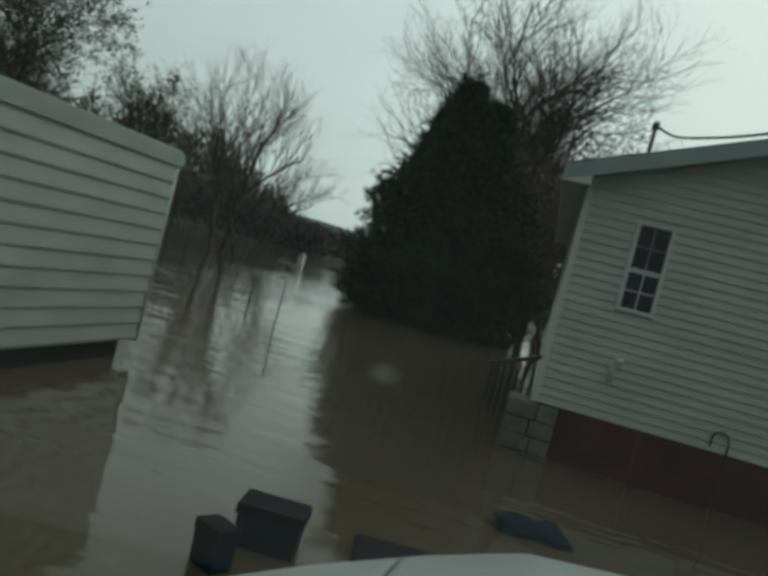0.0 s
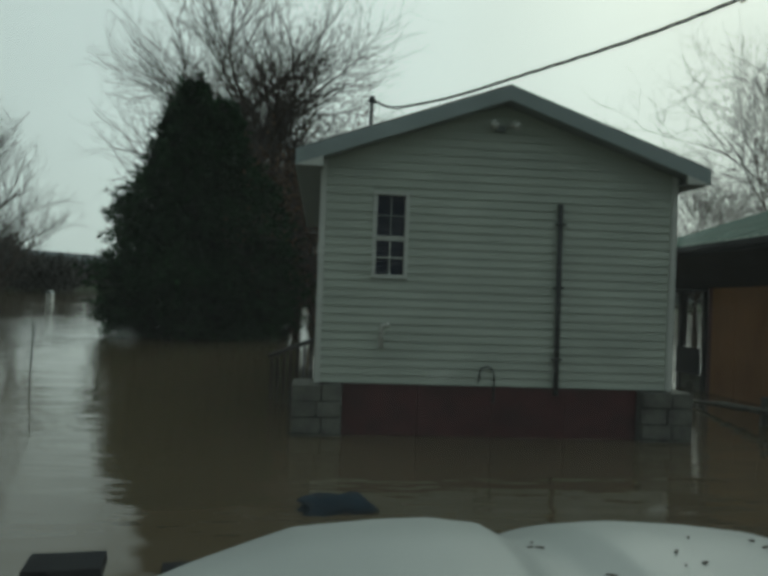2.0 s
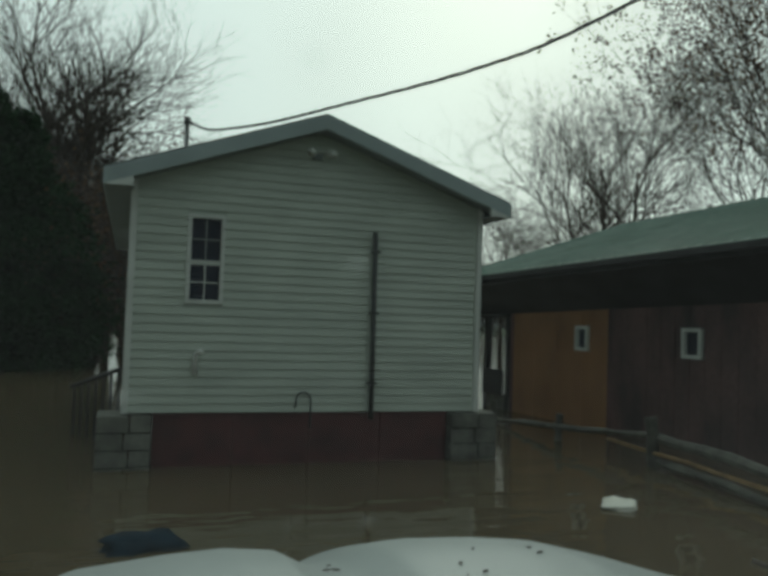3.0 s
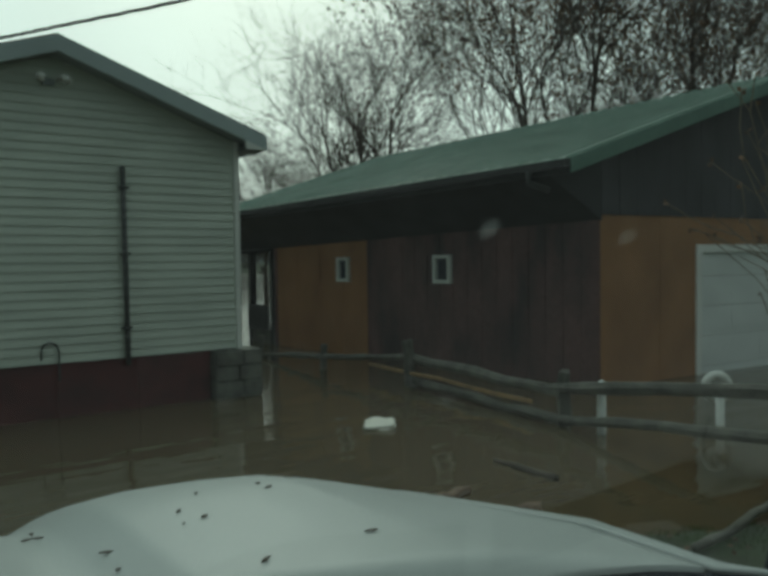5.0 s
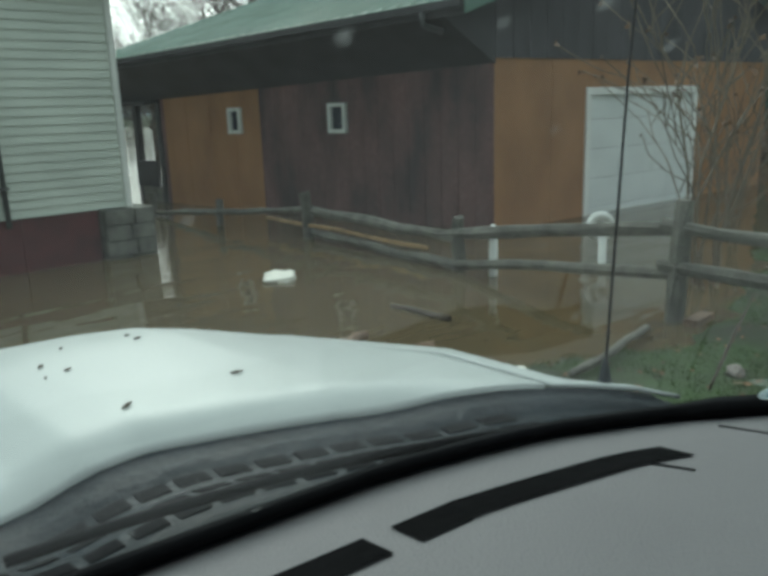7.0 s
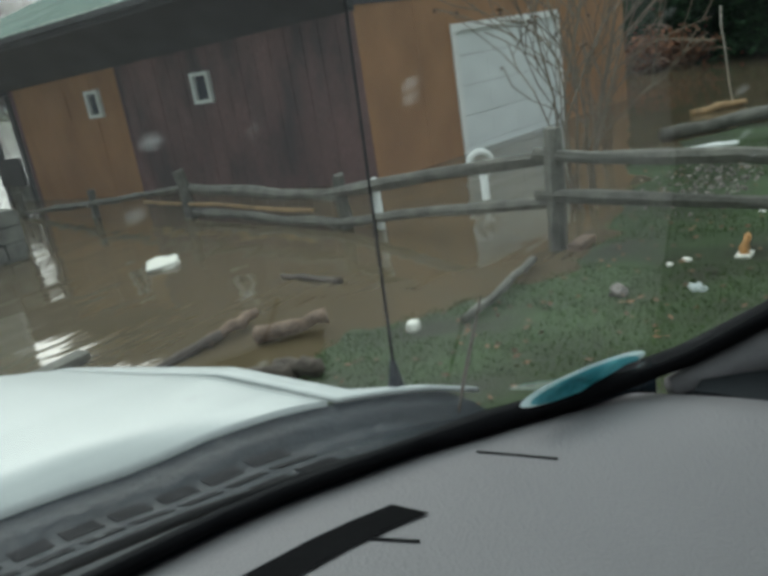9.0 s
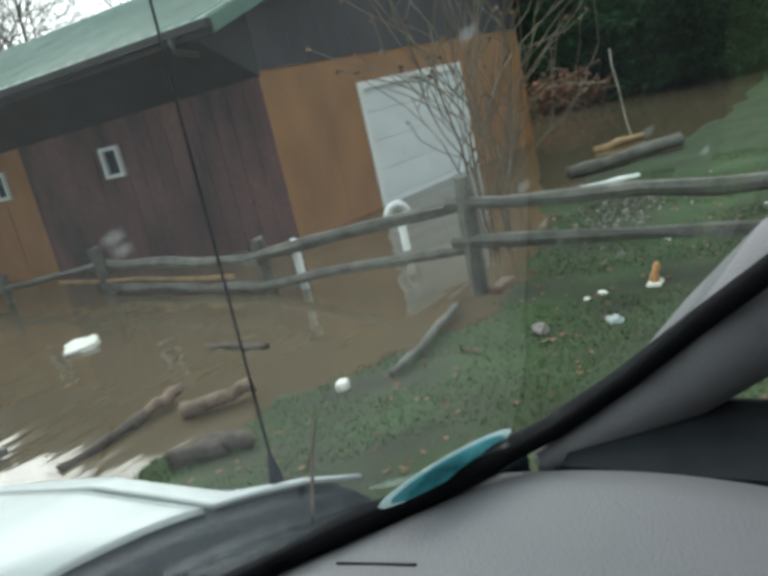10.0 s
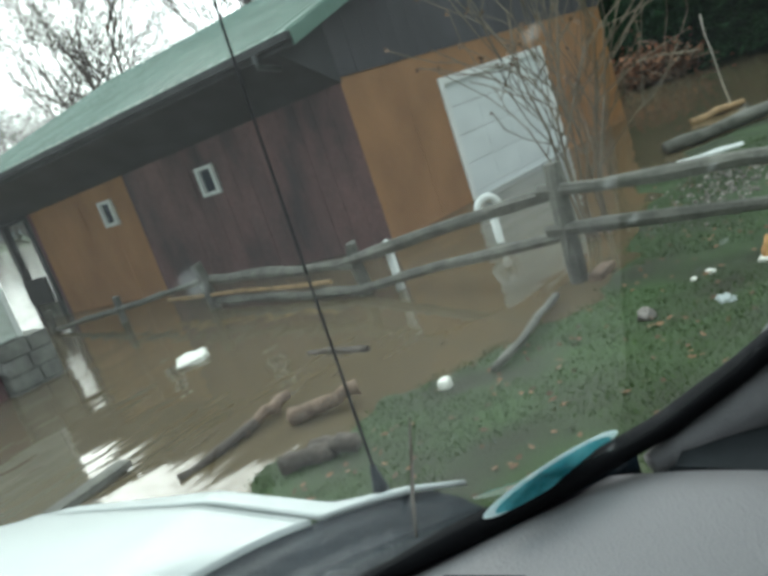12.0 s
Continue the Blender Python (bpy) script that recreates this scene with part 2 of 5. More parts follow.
def ground_height(x, y):
    s = interp(x, SHORE_X, SHORE_Y)
    d = s - y + 0.18 * noise.noise((x * 0.7, y * 0.7, 3.1))
    z = 0.075 * d if d > 0 else 0.13 * d
    z = min(z, 0.22 + 0.01 * max(0, d))
    z = max(z, -1.2)
    far = math.hypot(x, y)
    # land rises behind the pool and far beyond the flood
    z += 1.0 * ease(24, 32, x) * ease(60, 30, abs(y))
    z += 2.5 * ease(110, 150, far) + 0.03 * noise.noise((x * 1.7, y * 1.7, 0.4)) * (d > -1) + 0.012 * noise.noise((x * 6, y * 6, 1.4)) * (d > -1)
    return z


def grid_axis(lo, hi):
    near = list(np.arange(lo, hi + 0.001, 0.16))
    out = [hi + 0.16 * 1.22 ** k * (1.22 - 1) / 0.22 for k in range(1, 42)]
    back = [lo - 0.16 * 1.22 ** k for k in range(1, 42)]
    return sorted(v for v in near + out + back if abs(v) < 900)


gx, gy = grid_axis(0.0, 13.0), grid_axis(-2.0, 5.0)
verts = [(x, y, ground_height(x, y)) for y in gy for x in gx]
nx = len(gx)
faces = [(j * nx + i, j * nx + i + 1, (j + 1) * nx + i + 1, (j + 1) * nx + i) for j in range(len(gy) - 1) for i in range(nx - 1)]
M_GRASS = mat("wet_grass", (0.040, 0.046, 0.015), 0.85, var=0.45, scale=1.3, fine=70, bump=1.0, tint=(0.040, 0.080, 0.018))
ground = tagged(new("ground", raw("ground", verts, faces, M_GRASS, True)), "soaked green lawn with mud and fallen leaves beside the flood", "lawn", kind="structure")

# ---- flood water ----
M_WATER = bpy.data.materials.new("flood_water")
M_WATER.use_nodes = True
n, l = M_WATER.node_tree.nodes, M_WATER.node_tree.links
b = n["Principled BSDF"]
b.inputs["Roughness"].default_value = 0.06
b.inputs["IOR"].default_value = 1.36
tc = n.new("ShaderNodeTexCoord")
mud = n.new("ShaderNodeTexNoise")
mud.inputs["Scale"].default_value = 0.35
mud.inputs["Detail"].default_value = 4
mx = n.new("ShaderNodeMix")
mx.data_type = "RGBA"
mx.inputs["A"].default_value = (0.082, 0.063, 0.036, 1)
mx.inputs["B"].default_value = (0.122, 0.096, 0.057, 1)
l.new(tc.outputs["Object"], mud.inputs["Vector"])
l.new(mud.outputs["Fac"], mx.inputs["Factor"])
l.new(mx.outputs["Result"], b.inputs["Base Color"])
rip = n.new("ShaderNodeTexNoise")
rip.inputs["Scale"].default_value = 0.95
rip.inputs["Detail"].default_value = 3
mp = n.new("ShaderNodeMapping")
mp.inputs["Scale"].default_value = (0.55, 1.6, 1)
l.new(tc.outputs["Object"], mp.inputs["Vector"])
l.new(mp.outputs["Vector"], rip.inputs["Vector"])
calm = n.new("ShaderNodeTexNoise")
calm.inputs["Scale"].default_value = 0.12
l.new(tc.outputs["Object"], calm.inputs["Vector"])
cm = n.new("ShaderNodeMapRange")
cm.inputs["From Min"].default_value, cm.inputs["From Max"].default_value = 0.4, 0.62
cm.inputs["To Min"].default_value, cm.inputs["To Max"].default_value = 0.13, 0.42
l.new(calm.outputs["Fac"], cm.inputs["Value"])
bp = n.new("ShaderNodeBump")
bp.inputs["Distance"].default_value = 0.1
l.new(cm.outputs["Result"], bp.inputs["Strength"])
l.new(rip.outputs["Fac"], bp.inputs["Height"])
l.new(bp.outputs["Normal"], b.inputs["Normal"])
bm = bmesh.new()
bm.faces.new([bm.verts.new(p) for p in ((-700, -60, 0), (700, -60, 0), (700, 700, 0), (-700, 700, 0))])
tagged(new("water", mesh_of(bm, "water", M_WATER)), "muddy brown flood water mirroring the sky and trees", "water", kind="structure")

# ---- house ----
HX0, HX1, HY, HZ0, HZ1 = 0.11, 4.64, 9.216, 0.65, 3.40
HDEPTH, RIDGE_X = 8.5, 2.36
SLOPE = 0.355
house = thing("house", RIDGE_X, HY, 0, "small gabled house with grey-green vinyl siding standing in flood water", "house")


def roof_z(x, base=HZ1 + 0.02):
    return base - .03 + SLOPE * (min(x - HX0, HX1 - x))


W0, W1, WZ0, WZ1 = 0.80, 1.15, 2.00, 2.99
bm = bmesh.new()
t = 0.14
box(bm, HX0 + .01, W0, HY + .012, HY + t, HZ0, HZ1)
box(bm, W1, HX1 - .01, HY + .012, HY + t, HZ0, HZ1)
box(bm, W0, W1, HY + .012, HY + t, HZ0, WZ0)
box(bm, W0, W1, HY + .012, HY + t, WZ1, HZ1)
prism(bm, [(HX0, HY + .012, HZ1), (HX1, HY + .012, HZ1), (RIDGE_X, HY + .012, roof_z(RIDGE_X))], [(HX0, HY + t, HZ1), (HX1, HY + t, HZ1), (RIDGE_X, HY + t, roof_z(RIDGE_X))])
part("front_wall", bm, M_SIDING, house)
bm = bmesh.new()
box(bm, HX0 + .012, HX0 + t, HY + t, HY + HDEPTH, HZ0, HZ1)
part("side_wall", bm, M_SIDING, house)
bm = bmesh.new()
box(bm, HX1 - t, HX1 - .012, HY + t, HY + HDEPTH, HZ0, HZ1)
part("side_wall", bm, M_SIDING, house)
bm = bmesh.new()
box(bm, HX0, HX1, HY + HDEPTH, HY + HDEPTH + .12, HZ0, HZ1)
part("back_wall", bm, M_SIDING, house)
bm = bmesh.new()
box(bm, HX0, HX1, HY + t, HY + HDEPTH, HZ0, HZ0 + .1)
part("floor_deck", bm, M_WOODGREY, house)


def lap(bm, a, b_, z0, z1, y, front=True, x=0.0):
    """One lapped board: its lower edge stands proud."""
    if front:
        prism(bm, [(a[0], y - .019, z0), (a[1], y - .019, z0), (b_[1], y - .002, z1), (b_[0], y - .002, z1)],
              [(a[0], y + .012, z0), (a[1], y + .012, z0), (b_[1], y + .012, z1), (b_[0], y + .012, z1)])
    else:
        s = -1 if x < 2 else 1
        prism(bm, [(x + s * .016, a[0], z0), (x + s * .016, a[1], z0), (x + s * .002, a[1], z1), (x + s * .002, a[0], z1)],
              [(x - s * .012, a[0], z0), (x - s * .012, a[1], z0), (x - s * .012, a[1], z1), (x - s * .012, a[0], z1)])


COURSE = 0.1062
k = 0
while True:
    z0 = HZ0 + k * COURSE
    z1 = z0 + COURSE
    lim = lambda z: max(0.0, (z - HZ1 - 0.02) / SLOPE)
    a = (HX0 + .05 + lim(z0), HX1 - .05 - lim(z0))
    c = (HX0 + .05 + lim(z1), HX1 - .05 - lim(z1))
    if c[1] - c[0] < 0.1:
        break
    spans = [(a, c)]
    if z1 > WZ0 - .02 and z0 < WZ1 + .02:
        spans = [((a[0], W0 - .05), (c[0], W0 - .05)), ((W1 + .05, a[1]), (W1 + .05, c[1]))]
    for lo, hi in spans:
        bm = bmesh.new()
        lap(bm, lo, hi, z0, z1, HY)
        part("siding_board", bm, M_SIDING, house)
    if z1 < HZ1:
        for x in (HX0, HX1):
            bm = bmesh.new()
            lap(bm, (HY + .05, HY + HDEPTH), None, z0, z1, 0, False, x)
            part("siding_board", bm, M_SIDING, house)
    k += 1
for x in (HX0, HX1):
    s = -1 if x < 2 else 1
    bm = bmesh.new()
    box(bm, min(x + s * .022, x - s * .055), max(x + s * .022, x - s * .055), HY - .034, HY + .06, HZ0 - .01, HZ1 + .03, .004)
    part("corner_trim", bm, M_TRIM, house, "white corner trim")
# roof planes, rake boards, soffits
for s in (-1, 1):
    ex = HX0 - .31 if s < 0 else HX1 + .28
    ez = roof_z(HX0) - SLOPE * .30
    rz = roof_z(RIDGE_X)
    y0, y1 = HY - .30, HY + HDEPTH + .3
    bm = bmesh.new()
    prism(bm, [(ex, y0, ez + .16), (RIDGE_X, y0, rz + .16), (RIDGE_X, y0, rz + .19), (ex - .02 * -s, y0, ez + .19)],
          [(ex, y1, ez + .16), (RIDGE_X, y1, rz + .16), (RIDGE_X, y1, rz + .19), (ex - .02 * -s, y1, ez + .19)])
    part("roof_slope", bm, M_SHINGLE, house, "dark shingle roof")
    bm = bmesh.new()
    prism(bm, [(ex, y0 - .02, ez - .01), (RIDGE_X, y0 - .02, rz - .01), (RIDGE_X, y0 - .02, rz + .175), (ex, y0 - .02, ez + .175)],
          [(ex, y0 + .01, ez - .01), (RIDGE_X, y0 + .01, rz - .01), (RIDGE_X, y0 + .01, rz + .175), (ex, y0 + .01, ez + .175)])
    part("rake_board", bm, M_FASCIA, house, "pale grey metal rake board")
    bm = bmesh.new()
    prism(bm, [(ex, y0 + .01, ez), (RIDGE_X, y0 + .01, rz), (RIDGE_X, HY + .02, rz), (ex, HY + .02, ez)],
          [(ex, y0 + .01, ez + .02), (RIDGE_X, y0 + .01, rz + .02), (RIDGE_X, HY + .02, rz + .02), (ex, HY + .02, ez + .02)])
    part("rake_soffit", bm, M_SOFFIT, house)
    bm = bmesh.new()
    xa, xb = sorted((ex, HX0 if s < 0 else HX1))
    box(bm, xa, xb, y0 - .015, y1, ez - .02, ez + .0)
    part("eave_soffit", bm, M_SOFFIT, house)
    bm = bmesh.new()
    xa, xb = sorted((ex, ex + s * .02))
    box(bm, xa, xb, y0 - .02, y1, ez - .02, ez + .17)
    part("eave_fascia", bm, M_FASCIA, house)
    # boxed eave end
    bm = bmesh.new()
    cx = HX0 if s < 0 else HX1
    prism(bm, [(ex, y0 - .018, ez - .02), (cx, y0 - .018, ez - .02), (cx, y0 - .018, roof_z(cx)), (ex, y0 - .018, ez)],
          [(ex, y0 + .03, ez - .02), (cx, y0 + .03, ez - .02), (cx, y0 + .03, roof_z(cx)), (ex, y0 + .03, ez)])
    part("eave_return", bm, M_TRIM, house)
# window
win = new("window")
win.parent = house
win.matrix_parent_inverse = house.matrix_basis.inverted()
bm = bmesh.new()
f = .05
box(bm, W0 - f, W0, HY - .035, HY + .05, WZ0 - f, WZ1 + f, .004)
box(bm, W1, W1 + f, HY - .035, HY + .05, WZ0 - f, WZ1 + f, .004)
box(bm, W0, W1, HY - .035, HY + .05, WZ1, WZ1 + f, .004)
box(bm, W0 - .0, W1 + .0, HY - .045, HY + .05, WZ0 - f, WZ0, .004)
part("window_frame", bm, M_TRIM, win, "white window frame")
bm = bmesh.new()
mid = (WZ0 + WZ1) / 2 - .04
for z in (mid, mid - .03):
    box(bm, W0, W1, HY - .012 if z == mid else HY - .004, HY + .03, z, z + .026)
part("meeting_rail", bm, M_TRIM, win)
for zz0, zz1 in ((WZ0, mid - .03), (mid + .026, WZ1)):
    for i in (1, 2, 3):
        bm = bmesh.new()
        if i == 1:
            box(bm, (W0 + W1) / 2 - .007, (W0 + W1) / 2 + .007, HY + .004, HY + .02, zz0, zz1)
        else:
            z = zz0 + (zz1 - zz0) * .5
            if i == 3:
                continue
            box(bm, W0, W1, HY + .006, HY + .018, z - .007, z + .007)
        part("muntin", bm, M_SOFFIT if zz0 > mid else M_TRIM, win)
    bm = bmesh.new()
    box(bm, W0, W1, HY + .021, HY + .027, zz0, zz1)
    part("pane", bm, M_DARKGLASS, win, "dark window pane")
# skirting, piers
for i in range(4):
    bm = bmesh.new()
    box(bm, .45 + i * .945, .45 + (i + 1) * .945 - .006, HY + .03, HY + .08, -.6, HZ0 - .005)
    part("skirting_panel", bm, M_SKIRT, house, "dark red metal skirting")
for xa, xb in ((-.18, .44), (4.24, 4.92)):
    for lev in range(4):
        for col in range(2):
            bm = bmesh.new()
            off = .0 if lev % 2 else .06
            w = (xb - xa) / 2
            x0 = xa + col * w
            box(bm, x0 + .006 + (off if col else 0), x0 + w - .006 + (off if not col else 0), HY - .12, HY + .5, HZ0 - .02 - (lev + 1) * .2, HZ0 - .028 - lev * .2, .012)
            part("pier_block", bm, M_BLOCK, house)
bm = bmesh.new()
box(bm, HX0 + .1, HX0 + .15, HY + .6, HY + HDEPTH, -.6, HZ0)
part("side_skirting", bm, M_SKIRT, house)
bm = bmesh.new()
box(bm, HX1 - .15, HX1 - .1, HY + .6, HY + HDEPTH, -.6, HZ0)
part("side_skirting", bm, M_SKIRT, house)
# wall fittings
bm = bmesh.new()
tube(bm, [(3.13, HY - .06, .56), (3.125, HY - .06, 1.6), (3.115, HY - .06, 2.97)], .032, 10)
part("drain_pipe", bm, M_DARKPIPE, house, "dark drain pipe with straps", True)
for z in (1.0, 1.9, 2.7):
    bm = bmesh.new()
    box(bm, 3.065, 3.185, HY - .096, HY - .016, z, z + .03, .004)
    part("pipe_strap", bm, M_DARKPIPE, house)
bm = bmesh.new()
tube(bm, [(.90, HY - .05, 1.10), (.90, HY - .05, 1.32), (.915, HY - .06, 1.37), (.96, HY - .09, 1.385), (.99, HY - .1, 1.38)], .03, 10)
part("vent_pipe", bm, M_WHITEPVC, house, "white plastic vent elbow", True)
bm = bmesh.new()
tube(bm, [(2.15, HY - .04, .70), (2.15, HY - .04, .80), (2.17, HY - .04, .87), (2.24, HY - .04, .90), (2.31, HY - .04, .87), (2.34, HY - .04, .80), (2.34, HY - .04, .45)], .011, 8)
part("hose_loop", bm, M_DARKPIPE, house, "dark bent hose pipe", True)
lamp = new("flood_light")
lamp.parent = house
lamp.matrix_parent_inverse = house.matrix_basis.inverted()
bm = bmesh.new()
box(bm, 2.24, 2.38, HY - .06, HY, 3.84, 3.92, .01)
part("junction_box", bm, M_SOFFIT, lamp)
for dx in (-.06, .09):
    bm = bmesh.new()
    tube(bm, [(2.31 + dx, HY - .05, 3.90), (2.31 + dx * 1.6, HY - .12, 3.93), (2.31 + dx * 1.9, HY - .2, 3.89)], [.02, .04, .055], 10)
    part("lamp_head", bm, M_TRIM, lamp, "", True)
# service mast
bm = bmesh.new()
mx_, my_ = .80, HY + 1.9
tube(bm, [(mx_, my_, 3.5), (mx_, my_, 4.62)], .03, 10)
tube(bm, [(mx_, my_, 4.60), (mx_ + .01, my_, 4.70)], [.055, .04], 10)
part("service_mast", bm, M_DARKPIPE, house, "grey conduit mast with weatherhead", True)

# ---- service cable ----
CABLE = [Vector(p) for p in ((.81, 11.1, 4.64), (1.05, 10.7, 4.45), (1.34, 10.2, 4.38), (1.78, 9.6, 4.37), (2.33, 8.7, 4.39), (3.44, 7.0, 4.49), (4.24, 5.8, 4.75), (6.0, 3.1, 5.75), (8.2, -.2, 7.3), (12, -6, 10.2))]


def along(pts, s):
    """A smooth way through the points."""
    k = min(int(s), len(pts) - 2)
    t = s - k
    p0, p1, p2, p3 = pts[max(k - 1, 0)], pts[k], pts[k + 1], pts[min(k + 2, len(pts) - 1)]
    return 0.5 * (2 * p1 + (p2 - p0) * t + (2 * p0 - 5 * p1 + 4 * p2 - p3) * t * t + (3 * p1 - p0 - 3 * p2 + p3) * t ** 3)


cable = thing("overhead_cable", .81, 11.1, 4.6, "twisted dark overhead service cable tied to the mast", "cable")
for ph in (0, 2.1, 4.2):
    bm = bmesh.new()
    tube(bm, [along(CABLE, i / 22) + Vector((math.cos(i * .55 + ph) * .012, 0, math.sin(i * .55 + ph) * .012)) for i in range(198)], .009, 5)
    part("strand", bm, M_CABLE, cable, "", True)
bm = bmesh.new()
tube(bm, [(12, -6, -.5), (12, -6, 10.6)], [.16, .11], 10)
solo("utility_pole", bm, M_WOODGREY, "grey wooden utility pole carrying the cable", "pole", smooth=True)

# ---- barn ----
BX, BY = 8.713, 6.456
GU = Vector((math.cos(radians(-6)), math.sin(radians(-6)), 0))
SV = Vector((-math.sin(radians(6)), math.cos(radians(6)), 0))
barn = thing("barn", BX, BY, 0, "long low outbuilding, maroon and tan walls, green metal roof", "outbuilding")


def bp3(u, v, z):
    return Vector((BX, BY, z)) + u * GU + v * SV


def bbox(bm, u0, u1, v0, v1, z0, z1):
    prism(bm, [bp3(u0, v0, z0), bp3(u1, v0, z0), bp3(u1, v1, z0), bp3(u0, v1, z0)], [bp3(u0, v0, z1), bp3(u1, v0, z1), bp3(u1, v1, z1), bp3(u0, v1, z1)])


BW, BL, EAVE_U, EAVE_Z, RID_U, RID_Z = 7.7, 7.75, -0.96, 3.07, 3.85, 4.70
BS = (RID_Z - EAVE_Z) / (RID_U - EAVE_U)
DU0, DU1, DZ = 2.08, 5.06, 1.89
WT = 2.40
# side wall: maroon boards with an infill of tan panels at the far end
SW = ((2.76, 3.14, 1.40, 1.87), (5.36, 5.71, 1.40, 1.86))


def side_piece(name, v0, v1, material, boards, opening):
    holder = new(name)
    holder.parent = barn
    holder.matrix_parent_inverse = barn.matrix_basis.inverted()
    oa, ob, oz0, oz1 = opening
    bm = bmesh.new()
    for a, c, z0, z1 in ((v0, oa, -.5, WT), (ob, v1, -.5, WT), (oa, ob, -.5, oz0), (oa, ob, oz1, WT)):
        bbox(bm, .02, .14, a, c, z0, z1)
    part("backing", bm, material, holder)
    k = int((v1 - v0) / boards)
    w = (v1 - v0) / k
    for i in range(k):
        a, c = v0 + i * w, v0 + (i + 1) * w
        segs = [(-.5, WT)]
        if c > oa and a < ob:
            segs = [(-.5, oz0), (oz1, WT)]
        for z0, z1 in segs:
            bm = bmesh.new()
            bbox(bm, -.004 + random.uniform(-.002, .002), .02, a + .005, c - .005, z0, z1)
            part("wall_board", bm, material, holder)


side_piece("maroon_wall", 0.0, 4.80, M_MAROON, .3, SW[0])
side_piece("tan_wall", 4.80, BL, M_TAN, .6, SW[1])
bm = bmesh.new()
bbox(bm, -.012, .02, 4.77, 4.83, -.5, WT)
part("batten", bm, M_MAROON, barn)
for a, c, z0, z1 in SW:
    w = new("window")
    w.parent = barn
    w.matrix_parent_inverse = barn.matrix_basis.inverted()
    bm = bmesh.new()
    f = .055
    bbox(bm, -.035, .06, a, a + f, z0, z1)
    bbox(bm, -.035, .06, c - f, c, z0, z1)
    bbox(bm, -.034, .06, a + f, c - f, z0, z0 + f)
    bbox(bm, -.034, .06, a + f, c - f, z1 - f, z1)
    part("window_frame", bm, M_TRIM, w, "white window frame")
    bm = bmesh.new()
    bbox(bm, .02, .03, a + f, c - f, z0 + f, z1 - f)
    part("pane", bm, M_DARKGLASS, w)
# gable wall: tan panels below, dark boards above
gable = new("gable_wall")
gable.parent = barn
gable.matrix_parent_inverse = barn.matrix_basis.inverted()
bm = bmesh.new()
for u0, u1, z0, z1 in ((0, DU0, -.5, WT), (DU1, BW, -.5, WT), (DU0, DU1, DZ, WT)):
    bbox(bm, u0, u1, .02, .14, z0, z1)
part("backing", bm, M_TAN, gable)
for u0, u1, z0, z1 in ((0, 1.2, -.5, WT), (1.2, DU0, -.5, WT), (DU0, 3.3, DZ, WT), (3.3, DU1, DZ, WT), (DU1, 6.1, -.5, WT), (6.1, BW, -.5, WT)):
    bm = bmesh.new()
    bbox(bm, u0 + .003, u1 - .003, -.004, .02, z0, z1 - .004)
    part("wall_panel", bm, M_TAN, gable)
for i in range(22):
    u0, u1 = i * BW / 22, (i + 1) * BW / 22
    zt = lambda u: RID_Z - .12 - BS * abs(u - RID_U)
    if u0 < RID_U < u1:
        u1 = RID_U + .001
    bm = bmesh.new()
    j = random.uniform(-.003, .003)
    prism(bm, [bp3(u0 + .004, -.022 + j, WT - .02), bp3(u1 - .004, -.022 + j, WT - .02), bp3(u1 - .004, -.022 + j, zt(u1)), bp3(u0 + .004, -.022 + j, zt(u0))],
          [bp3(u0 + .004, .1, WT - .02), bp3(u1 - .004, .1, WT - .02), bp3(u1 - .004, .1, zt(u1)), bp3(u0 + .004, .1, zt(u0))])
    part("gable_board", bm, M_SLATE, gable)
# closing walls
bm = bmesh.new()
bbox(bm, BW - .12, BW, .14, BL, -.5, 3.5)
part("end_wall", bm, M_MAROON, barn)
bm = bmesh.new()
bbox(bm, 0, BW, BL, BL + .12, -.5, WT)
part("rear_wall", bm, M_MAROON, barn)
# garage door
gd = new("garage_door")
gd.parent = barn
gd.matrix_parent_inverse = barn.matrix_basis.inverted()
bm = bmesh.new()
bbox(bm, DU0 - .08, DU0 + .03, -.03, .06, -.5, DZ + .08)
bbox(bm, DU1 - .03, DU1 + .08, -.03, .06, -.5, DZ + .08)
bbox(bm, DU0 + .03, DU1 - .03, -.03, .06, DZ - .03, DZ + .08)
part("door_frame", bm, M_FRAMEWHITE, gd, "white door frame")
for i in range(5):
    for j in range(4):
        z0 = -.35 + i * .46
        u0 = DU0 + .03 + j * (DU1 - DU0 - .06) / 4
        u1 = u0 + (DU1 - DU0 - .06) / 4
        bm = bmesh.new()
        bbox(bm, u0, u1, .035, .07, z0 + .004, min(z0 + .456, DZ - .03))
        bbox(bm, u0 + .09, u1 - .09, .028, .036, z0 + .10, min(z0 + .36, DZ - .1))
        part("door_panel", bm, M_GARAGE, gd)
def rp3(u, v, z):
    """The old roof drops a little towards its far end."""
    p = bp3(u, v, z)
    p.z -= .24 * max(0, v) / 8
    return p


def rbox(bm, u0, u1, v0, v1, z0, z1):
    prism(bm, [rp3(u0, v0, z0), rp3(u1, v0, z0), rp3(u1, v1, z0), rp3(u0, v1, z0)], [rp3(u0, v0, z1), rp3(u1, v0, z1), rp3(u1, v1, z1), rp3(u0, v1, z1)])


